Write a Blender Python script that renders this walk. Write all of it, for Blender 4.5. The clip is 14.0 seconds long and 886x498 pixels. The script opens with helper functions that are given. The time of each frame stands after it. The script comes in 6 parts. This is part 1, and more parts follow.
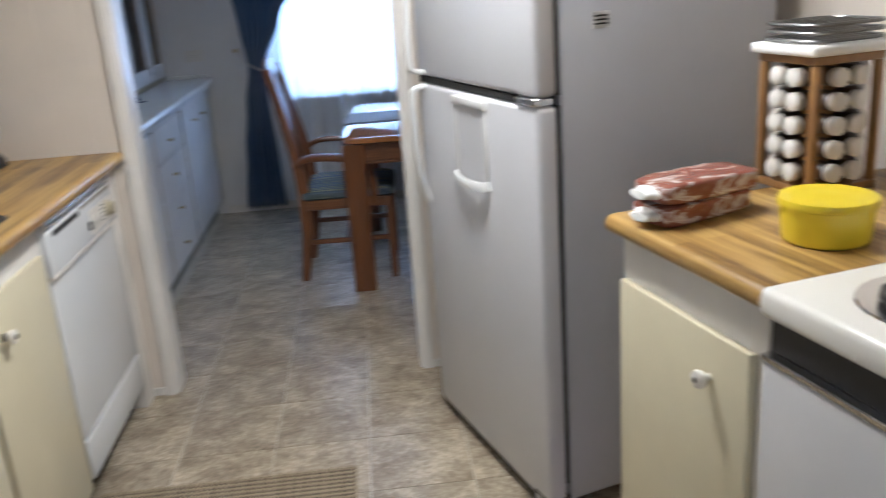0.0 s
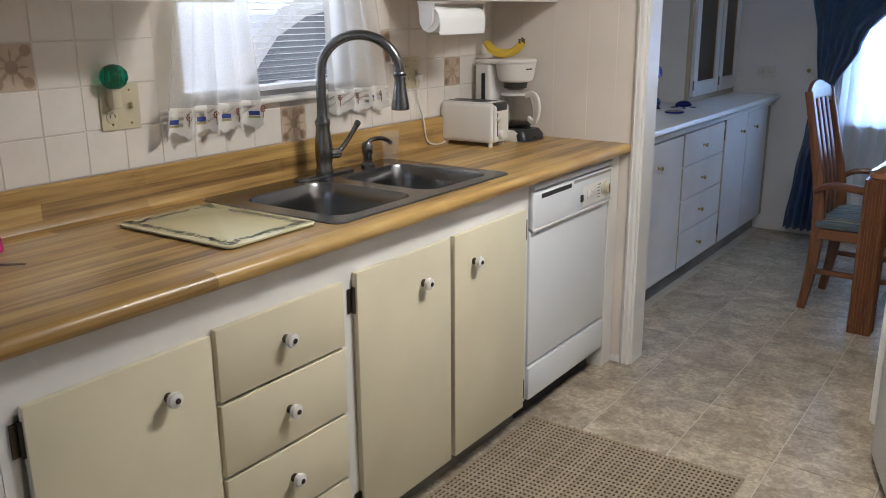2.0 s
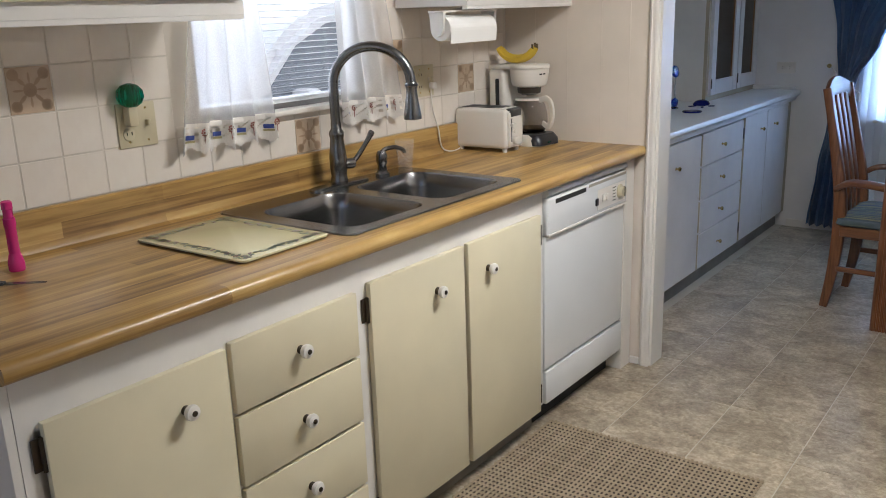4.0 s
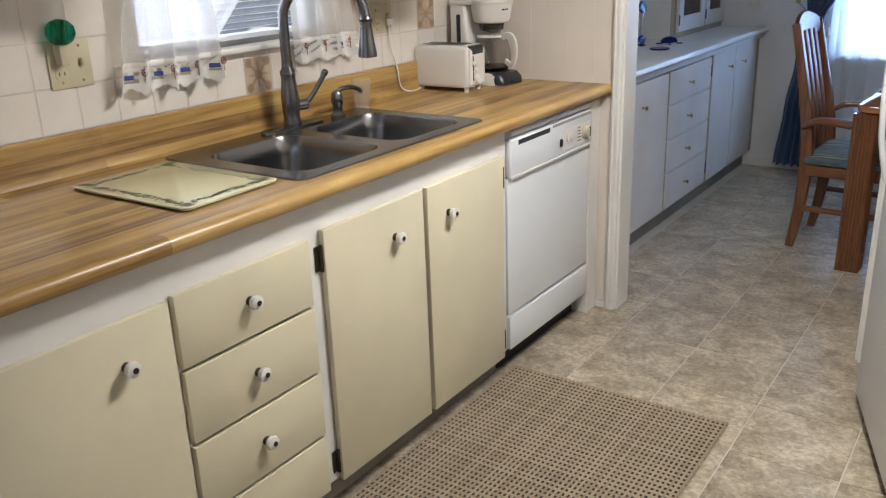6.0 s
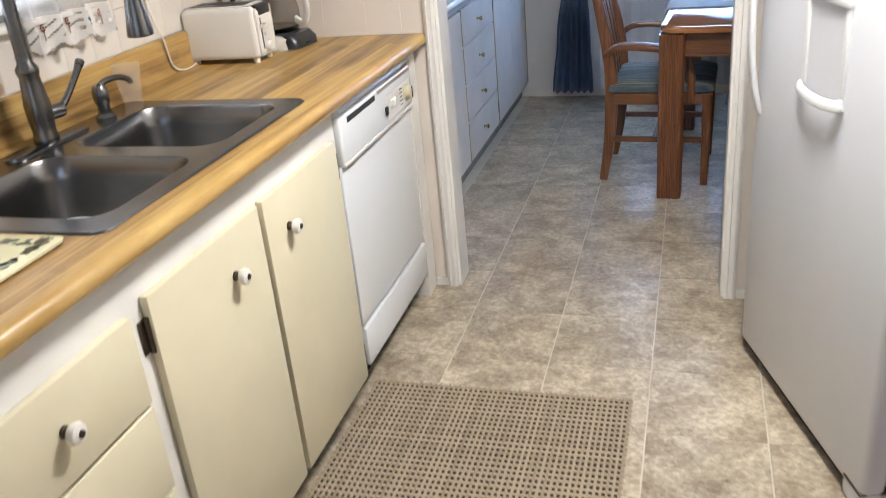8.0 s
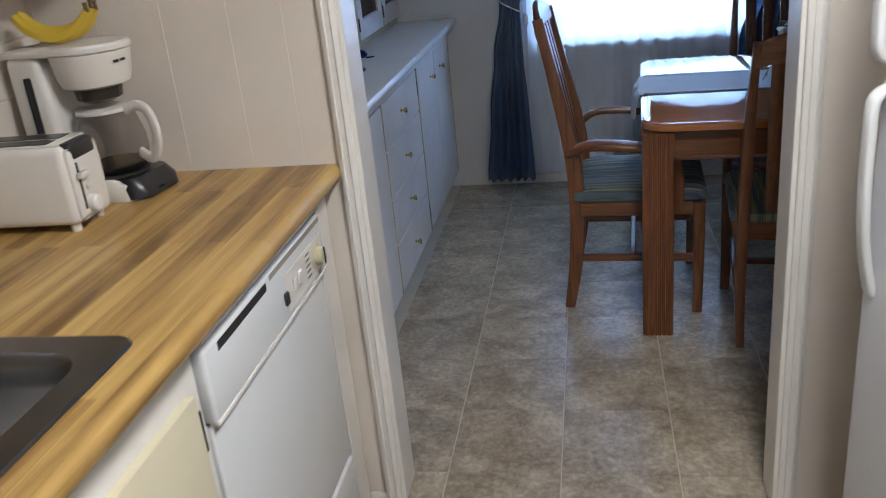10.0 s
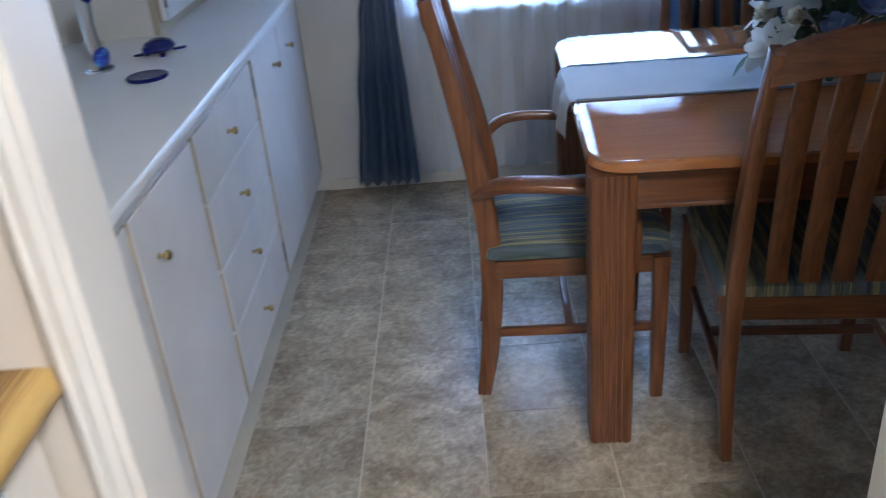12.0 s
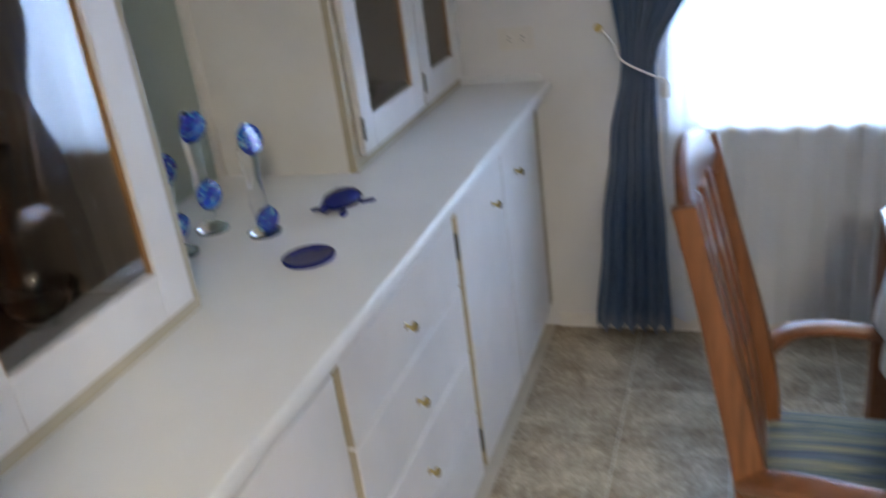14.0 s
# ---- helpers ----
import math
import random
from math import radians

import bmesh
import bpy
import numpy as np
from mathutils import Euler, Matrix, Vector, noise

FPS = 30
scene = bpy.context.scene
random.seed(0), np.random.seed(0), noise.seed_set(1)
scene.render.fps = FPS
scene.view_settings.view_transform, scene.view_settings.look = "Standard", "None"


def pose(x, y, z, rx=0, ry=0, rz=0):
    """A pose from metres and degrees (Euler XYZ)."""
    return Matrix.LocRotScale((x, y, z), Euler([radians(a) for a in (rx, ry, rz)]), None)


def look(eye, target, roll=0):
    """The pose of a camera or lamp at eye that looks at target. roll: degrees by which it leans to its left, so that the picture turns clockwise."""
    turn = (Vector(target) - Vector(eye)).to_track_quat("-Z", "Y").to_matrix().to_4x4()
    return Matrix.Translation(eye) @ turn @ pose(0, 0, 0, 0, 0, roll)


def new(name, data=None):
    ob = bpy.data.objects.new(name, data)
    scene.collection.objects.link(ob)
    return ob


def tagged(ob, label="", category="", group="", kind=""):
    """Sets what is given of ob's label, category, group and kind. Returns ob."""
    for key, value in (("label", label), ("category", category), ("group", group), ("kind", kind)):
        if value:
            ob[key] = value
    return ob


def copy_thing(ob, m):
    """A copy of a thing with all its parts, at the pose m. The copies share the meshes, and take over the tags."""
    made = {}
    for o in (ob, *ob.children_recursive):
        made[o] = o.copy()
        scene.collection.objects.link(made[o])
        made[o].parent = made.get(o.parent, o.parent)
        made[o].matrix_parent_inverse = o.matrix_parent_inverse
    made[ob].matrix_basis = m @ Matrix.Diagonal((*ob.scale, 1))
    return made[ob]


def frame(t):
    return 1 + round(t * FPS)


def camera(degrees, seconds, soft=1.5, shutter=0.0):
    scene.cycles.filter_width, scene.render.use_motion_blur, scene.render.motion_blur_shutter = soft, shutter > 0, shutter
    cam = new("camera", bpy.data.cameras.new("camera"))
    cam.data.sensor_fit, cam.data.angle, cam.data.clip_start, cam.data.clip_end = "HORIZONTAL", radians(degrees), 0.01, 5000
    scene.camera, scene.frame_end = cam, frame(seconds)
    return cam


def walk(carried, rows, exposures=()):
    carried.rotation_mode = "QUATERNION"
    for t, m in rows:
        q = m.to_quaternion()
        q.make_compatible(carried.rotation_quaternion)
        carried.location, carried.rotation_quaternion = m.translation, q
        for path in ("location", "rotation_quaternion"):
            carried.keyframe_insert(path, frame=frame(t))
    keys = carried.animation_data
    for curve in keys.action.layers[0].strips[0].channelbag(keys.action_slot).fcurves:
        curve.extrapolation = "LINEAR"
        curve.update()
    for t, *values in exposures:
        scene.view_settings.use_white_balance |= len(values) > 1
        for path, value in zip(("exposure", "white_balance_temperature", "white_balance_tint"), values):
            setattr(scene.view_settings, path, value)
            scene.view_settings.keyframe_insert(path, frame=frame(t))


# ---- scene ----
cam = camera(55.0, 14.0, soft=0.95, shutter=0.45)

PATH = [
    (0, (1.488, 0.414, 1.415), (1.63, 2.312, 0.801), -4.1),
    (0.5, (1.571, 0.371, 1.408), (1.234, 2.243, 0.792), -3.6),
    (1, (1.663, 0.265, 1.418), (1.037, 2.065, 0.811), -3.2),
    (1.5, (1.786, 0.204, 1.437), (0.91, 1.906, 0.856), -2.6),
    (2, (1.95, 0.239, 1.417), (0.836, 1.811, 0.879), -0.4),
    (4.5, (1.99, 0.252, 1.448), (0.825, 1.782, 0.898), -2.1),
    (5, (1.988, 0.267, 1.447), (0.84, 1.797, 0.863), -2.5),
    (5.5, (1.987, 0.302, 1.44), (0.851, 1.828, 0.82), -2.9),
    (6, (1.965, 0.335, 1.422), (0.878, 1.876, 0.756), -2.1),
    (6.5, (1.836, 0.351, 1.409), (0.901, 1.972, 0.703), -2.8),
    (7, (1.679, 0.386, 1.403), (1.001, 2.096, 0.617), -4.4),
    (7.5, (1.564, 0.494, 1.392), (1.004, 2.223, 0.555), -4.4),
    (8, (1.478, 0.682, 1.411), (0.929, 2.42, 0.588), -5.5),
    (8.5, (1.358, 0.893, 1.416), (0.87, 2.672, 0.645), -5.1),
    (9, (1.281, 1.122, 1.417), (0.871, 2.936, 0.681), -5.4),
    (11.5, (1.114, 2.362, 1.42), (0.888, 4.164, 0.583), -5.4),
    (12, (1.091, 2.61, 1.403), (1.022, 4.391, 0.494), -5.3),
    (12.5, (1.082, 2.848, 1.406), (1.17, 4.62, 0.482), -4.4),
    (13, (1.117, 3.088, 1.409), (1.129, 4.865, 0.491), -2.3),
    (13.5, (1.108, 3.258, 1.431), (0.815, 4.998, 0.491), -4.8),
    (14, (1.099, 3.341, 1.501), (0.444, 5.062, 0.72), -7.8),
]
walk(cam, [(t, look(eye, target, roll)) for t, eye, target, roll in PATH],
     [(0, -0.2, 5580, 13), (1.5, -0.24, 5670, 13), (5, -0.04, 5760, 13), (6.5, 0.06, 5780, 13), (7.0, 0.04, 5780, 13), (7.5, 0.44, 5770, 13), (8.0, 0.48, 5740, 13), (8.5, 0.05, 5700, 13), (9, -0.24, 5680, 13), (11.4, -0.08, 5480, 13), (12.5, 0.9, 5600, 13), (13.4, 1.15, 6050, 13), (14, 0.75, 6600, 13)])

FAR, NEAR, RIGHT, H = 6.0, -1.5, 3.4, 2.25     # far and near walls, east wall, ceiling

# ---- world and light ----
world = bpy.data.worlds.new("sky")
scene.world = world
world.use_nodes = True
wn = world.node_tree
sky = wn.nodes.new("ShaderNodeTexSky")
sky.sky_type, sky.sun_disc, sky.sun_elevation, sky.sun_rotation = "NISHITA", False, radians(50), radians(200)
wn.links.new(sky.outputs[0], wn.nodes["Background"].inputs[0])
wn.nodes["Background"].inputs[1].default_value = 0.12


def lamp(name, kind, energy, colour, m, **kw):
    d = bpy.data.lights.new(name, kind)
    d.energy, d.color = energy, colour
    if "size" in kw:
        d.shape, d.size, d.size_y = "RECTANGLE", kw["size"][0], kw["size"][1]
    if "angle" in kw:
        d.angle = kw["angle"]
    ob = new(name, d)
    ob.matrix_world = m
    return ob


lamp("sun", "SUN", 4.0, (1, 0.95, 0.88), look((0, 0, 10), (-2.0, -3.6, 4.5)), angle=radians(0.5))
lamp("dining_window_light", "AREA", 104, (0.45, 0.665, 1.0), look((1.5, 6.35, 1.45), (1.5, 0, 1.2)), size=(1.3, 1.4))
lamp("kitchen_window_light", "AREA", 22, (0.9, 0.96, 1.0), look((-0.75, 2.1, 1.95), (0.2, 2.1, 1.15)), size=(0.9, 0.5))
lamp("kitchen_ceiling_light", "AREA", 43, (0.97, 0.92, 0.8), look((1.58, 2.3, 2.16), (1.58, 2.3, 0)), size=(0.3, 0.6))
# unseen rear window, assumed from cool tints; fills fridge side and cabinets
lamp("rear_window_light", "AREA", 5.5, (0.66, 0.8, 1.0), look((1.3, NEAR - 0.25, 1.5), (1.4, 3, 0.9)), size=(1.5, 1.1))


# ---- materials ----
class Mat:
    """A node material with a Principled shader and short ways to wire it."""

    def __init__(self, name, rough=0.5, metal=0.0):
        self.m = bpy.data.materials.new(name)
        self.m.use_nodes = True
        self.t = self.m.node_tree
        self.b = self.t.nodes["Principled BSDF"]
        self.set("Roughness", rough)
        self.set("Metallic", metal)
        self.co = self.node("ShaderNodeTexCoord").outputs["Object"]

    def node(self, kind, **inputs):
        n = self.t.nodes.new(kind)
        for k, v in inputs.items():
            self.wire(v, n.inputs[k.replace("_", " ")])
        return n

    def wire(self, v, socket):
        if isinstance(v, bpy.types.NodeSocket):
            self.t.links.new(v, socket)
        else:
            socket.default_value = v

    def set(self, key, v):
        self.wire(v, self.b.inputs[key])

    def scaled(self, sx, sy, sz):
        n = self.node("ShaderNodeMapping", Vector=self.co)
        n.inputs["Scale"].default_value = (sx, sy, sz)
        return n.outputs[0]

    def noise(self, scale, detail=4, vec=None, rough=0.55, distortion=0.0):
        return self.node("ShaderNodeTexNoise", Vector=vec or self.co, Scale=scale, Detail=detail, Roughness=rough, Distortion=distortion).outputs["Fac"]

    def ramp(self, fac, *stops):
        n = self.node("ShaderNodeValToRGB", Fac=fac)
        e = n.color_ramp.elements
        while len(e) < len(stops):
            e.new(0.5)
        for el, (p, c) in zip(e, stops):
            el.position, el.color = p, (*c, 1)
        return n.outputs["Color"]

    def mix(self, fac, a, b, mode="MIX"):
        n = self.t.nodes.new("ShaderNodeMix")
        n.data_type, n.blend_type = "RGBA", mode
        for v, s in ((fac, n.inputs[0]), (a, n.inputs[6]), (b, n.inputs[7])):
            self.wire((*v, 1) if isinstance(v, tuple) and len(v) == 3 else v, s)
        return n.outputs[2]

    def maths(self, op, a, b=0.0):
        n = self.t.nodes.new("ShaderNodeMath")
        n.operation = op
        self.wire(a, n.inputs[0])
        self.wire(b, n.inputs[1])
        return n.outputs[0]

    def bump(self, height, strength=0.2, distance=0.002):
        self.set("Normal", self.node("ShaderNodeBump", Height=height, Strength=strength, Distance=distance).outputs[0])

    def random(self):
        return self.node("ShaderNodeObjectInfo").outputs["Random"]

    def island(self):
        return self.node("ShaderNodeNewGeometry").outputs["Random Per Island"]


def paint(name, colour, rough=0.45, wear=0.06, bump=0.05, grain=(1, 1, 1)):
    """Painted or moulded surface with faint stains and brush relief."""
    a = Mat(name, rough)
    dark = tuple(c * (1 - 2 * wear) for c in colour)
    lite = tuple(min(1, c * (1 + wear)) for c in colour)
    n = a.noise(3.0, 5)
    a.set("Base Color", a.ramp(n, (0.3, dark), (0.7, lite)))
    a.set("Roughness", a.node("ShaderNodeMapRange", Value=a.noise(14, 3), To_Min=rough - 0.02, To_Max=rough + 0.04).outputs[0])
    a.bump(a.noise(260, 3, a.scaled(*grain)), bump, 0.002)
    return a.m


def metal(name, colour, rough, brushed=(1, 1, 1)):
    a = Mat(name, rough, 1.0)
    n = a.noise(9, 2, a.scaled(*brushed))
    a.set("Base Color", a.ramp(a.noise(6, 3), (0.2, tuple(c * 0.9 for c in colour)), (0.8, colour)))
    a.set("Roughness", a.node("ShaderNodeMapRange", Value=n, To_Min=rough * 0.92, To_Max=rough * 1.1).outputs[0])
    return a.m


def wood(name, light, dark, along, rough=0.3, fine=90, relief=0.06, coat=(0.3, 0.15)):
    """Stained timber, grain along one axis of the object."""
    a = Mat(name, rough)
    s = [1.0, 1.0, 1.0]
    s[along] = 0.07
    v = a.scaled(*s)
    n = a.noise(fine, 5, v, 0.6, 0.4)
    w = a.noise(14, 3, v, 0.5, 1.0)
    base = a.ramp(n, (0.32, dark), (0.62, light))
    mid = tuple((p + q) / 2 for p, q in zip(light, dark))
    a.set("Base Color", a.mix(a.ramp(w, (0.35, (0, 0, 0)), (0.65, (0.6, 0.6, 0.6))), base, mid))
    a.bump(n, relief, 0.001)
    a.set("Coat Weight", coat[0])
    a.set("Coat Roughness", coat[1])
    return a.m


def butcher_block():
    """Printed butcher-block laminate: long staves in golden browns."""
    a = Mat("butcher_block_laminate", 0.3)
    sep = a.node("ShaderNodeSeparateXYZ", Vector=a.co)
    across = a.maths("ADD", sep.outputs[0], sep.outputs[2])
    flat = a.node("ShaderNodeCombineXYZ", X=sep.outputs[1], Y=across).outputs[0]
    brick = a.node("ShaderNodeTexBrick", Vector=flat, Scale=1.0)
    brick.inputs["Mortar Size"].default_value = 0.0
    brick.inputs["Brick Width"].default_value = 0.8
    brick.inputs["Row Height"].default_value = 0.04
    brick.inputs["Color1"].default_value = (0, 0, 0, 1)
    brick.inputs["Color2"].default_value = (1, 1, 1, 1)
    brick.offset, brick.squash = 0.37, 1.0
    long = a.node("ShaderNodeMapping", Vector=flat, Scale=(0.04, 1.0, 1.0)).outputs[0]
    streak = a.noise(48, 5, long, 0.6, 0.5)
    wide = a.noise(17, 4, long, 0.55, 0.9)
    cloud = a.noise(7, 4, a.node("ShaderNodeMapping", Vector=flat, Scale=(0.35, 1.0, 1.0)).outputs[0], 0.6, 0.8)
    m = (a.maths("ADD", a.maths("MULTIPLY", brick.outputs["Color"], 0.15), a.maths("ADD", a.maths("MULTIPLY", wide, 0.42), a.maths("MULTIPLY", streak, 0.43))))
    col = a.ramp(m, (0.37, (0.15, 0.078, 0.023)), (0.45, (0.27, 0.152, 0.043)), (0.53, (0.41, 0.25, 0.074)), (0.64, (0.57, 0.39, 0.135)))
    col = a.mix(a.ramp(cloud, (0.5, (0, 0, 0)), (0.72, (0.55, 0.55, 0.55))), col, (0.56, 0.36, 0.122))
    a.set("Base Color", col)
    a.set("Roughness", a.node("ShaderNodeMapRange", Value=a.noise(8, 4), To_Min=0.26, To_Max=0.36).outputs[0])
    return a.m


def vinyl_tile():
    """Mottled grey-beige vinyl tile with a glossy, slightly wavy face."""
    a = Mat("mottled_vinyl", 0.3)
    shift = a.node("ShaderNodeVectorMath", **{})
    shift.operation = "ADD"
    a.wire(a.node("ShaderNodeNewGeometry").outputs["Position"], shift.inputs[0])
    comb = a.node("ShaderNodeCombineXYZ", Z=a.maths("MULTIPLY", a.random(), 7.0))
    a.wire(comb.outputs[0], shift.inputs[1])
    v = shift.outputs[0]
    big = a.noise(8, 5, v, 0.6, 0.45)
    small = a.noise(58, 6, v, 0.65, 0.5)
    m = a.maths("ADD", a.maths("MULTIPLY", big, 0.52), a.maths("MULTIPLY", small, 0.48))
    col = a.ramp(m, (0.36, (0.2, 0.152, 0.1)), (0.46, (0.32, 0.258, 0.18)), (0.54, (0.44, 0.37, 0.268)), (0.64, (0.62, 0.54, 0.41)))
    tint = a.ramp(a.random(), (0.0, (0.9, 0.9, 0.9)), (1.0, (1.06, 1.05, 1.03)))
    a.set("Base Color", a.mix(1.0, col, tint, "MULTIPLY"))
    a.set("Roughness", a.node("ShaderNodeMapRange", Value=small, To_Min=0.24, To_Max=0.36).outputs[0])
    a.bump(a.noise(24, 3, v), 0.06, 0.003)
    return a.m


def ceramic(name, stops, rough=0.18):
    a = Mat(name, rough)
    n = a.noise(18, 4)
    a.set("Base Color", a.mix(0.35, a.ramp(n, *stops), a.ramp(a.random(), (0, stops[0][1]), (1, stops[-1][1]))))
    a.bump(a.noise(30, 2), 0.05, 0.002)
    return a.m


def clear(name, colour, rough=0.02, ior=1.45):
    a = Mat(name, rough)
    a.set("Base Color", (*colour, 1))
    a.set("Transmission Weight", 1.0)
    a.set("IOR", ior)
    return a.m


def pane_glass():
    a = Mat("pane_glass", 0.02)
    out = a.t.nodes["Material Output"]
    mixer = a.node("ShaderNodeMixShader", Fac=0.1)
    gl = a.node("ShaderNodeBsdfGlossy", Roughness=0.03)
    a.t.links.new(a.node("ShaderNodeBsdfTransparent").outputs[0], mixer.inputs[1])
    a.t.links.new(gl.outputs[0], mixer.inputs[2])
    a.t.links.new(mixer.outputs[0], out.inputs[0])
    return a.m


def sheer(name, colour, through_share, threads=900.0):
    """Thin woven cloth: part see-through, part glowing with the light behind it."""
    a = Mat(name, 0.9)
    out = a.t.nodes["Material Output"]
    tr = a.node("ShaderNodeBsdfTransparent")
    df = a.node("ShaderNodeBsdfDiffuse", Color=(*colour, 1))
    tl = a.node("ShaderNodeBsdfTranslucent", Color=(*colour, 1))
    cloth = a.node("ShaderNodeMixShader", Fac=0.55)
    a.t.links.new(df.outputs[0], cloth.inputs[1])
    a.t.links.new(tl.outputs[0], cloth.inputs[2])
    weave = a.noise(threads / 3, 2)
    both = a.node("ShaderNodeMixShader", Fac=a.node("ShaderNodeMapRange", Value=weave, To_Min=1 - through_share - 0.1, To_Max=1 - through_share + 0.1).outputs[0])
    a.t.links.new(tr.outputs[0], both.inputs[1])
    a.t.links.new(cloth.outputs[0], both.inputs[2])
    a.t.links.new(both.outputs[0], out.inputs[0])
    return a.m


def cloth(name, dark, light, scale=160, rough=0.85):
    a = Mat(name, rough)
    n = a.noise(scale, 3, a.scaled(1, 1, 0.5))
    a.set("Base Color", a.mix(0.5, a.ramp(n, (0.3, dark), (0.7, light)), a.ramp(a.noise(5, 3), (0.3, dark), (0.7, light))))
    a.set("Sheen Weight", 0.2)
    a.bump(n, 0.2, 0.001)
    return a.m


def striped_cloth():
    """Seat cloth woven in blue, green and straw stripes from side to side."""
    a = Mat("striped_seat_cloth", 0.8)
    v = a.scaled(1.0, 0.03, 0.03)
    n = a.noise(64, 3, v, 0.5)
    col = a.ramp(n, (0.3, (0.04, 0.06, 0.08)), (0.42, (0.12, 0.15, 0.18)), (0.5, (0.06, 0.085, 0.08)), (0.57, (0.3, 0.27, 0.14)), (0.62, (0.16, 0.17, 0.13)), (0.7, (0.08, 0.11, 0.14)))
    a.set("Base Color", col)
    a.bump(a.noise(300, 2), 0.2, 0.001)
    return a.m


def bread_wrapper():
    """Clear film printed in red and white over brown slices."""
    a = Mat("printed_bread_wrapper", 0.2)
    n = a.noise(22, 3, a.scaled(0.6, 1.0, 1.6), 0.55, 0.8)
    c = a.ramp(n, (0.3, (0.2, 0.07, 0.045)), (0.45, (0.27, 0.085, 0.06)), (0.53, (0.3, 0.14, 0.095)), (0.57, (0.62, 0.53, 0.5)), (0.66, (0.3, 0.12, 0.07)))
    a.set("Base Color", c)
    a.bump(a.noise(60, 4, None, 0.6, 1.2), 0.6, 0.004)
    return a.m


def glow(name, colour, strength):
    """Bright hazy daylight on the plain backdrop outside."""
    a = Mat(name, 0.9)
    n = a.noise(0.7, 3)
    a.set("Emission Color", a.ramp(n, (0.3, tuple(c * 0.85 for c in colour)), (0.7, colour)))
    a.set("Emission Strength", strength)
    return a.m


def swirled_glass():
    """Opaque art glass swirled in cobalt, aqua and white."""
    a = Mat("swirled_blue_glass", 0.08)
    n = a.noise(26, 2, a.scaled(1, 1, 2.2), 0.5, 2.0)
    a.set("Base Color", a.ramp(n, (0.3, (0.01, 0.02, 0.3)), (0.5, (0.012, 0.03, 0.42)), (0.56, (0.02, 0.3, 0.62)), (0.64, (0.5, 0.72, 0.8)), (0.7, (0.01, 0.05, 0.45))))
    a.set("Transmission Weight", 0.25)
    a.set("Coat Weight", 0.6)
    return a.m


def plain(name, colour, rough=0.5):
    a = Mat(name, rough)
    n = a.noise(40, 3)
    a.set("Base Color", a.ramp(n, (0.25, tuple(c * 0.85 for c in colour)), (0.75, colour)))
    return a.m


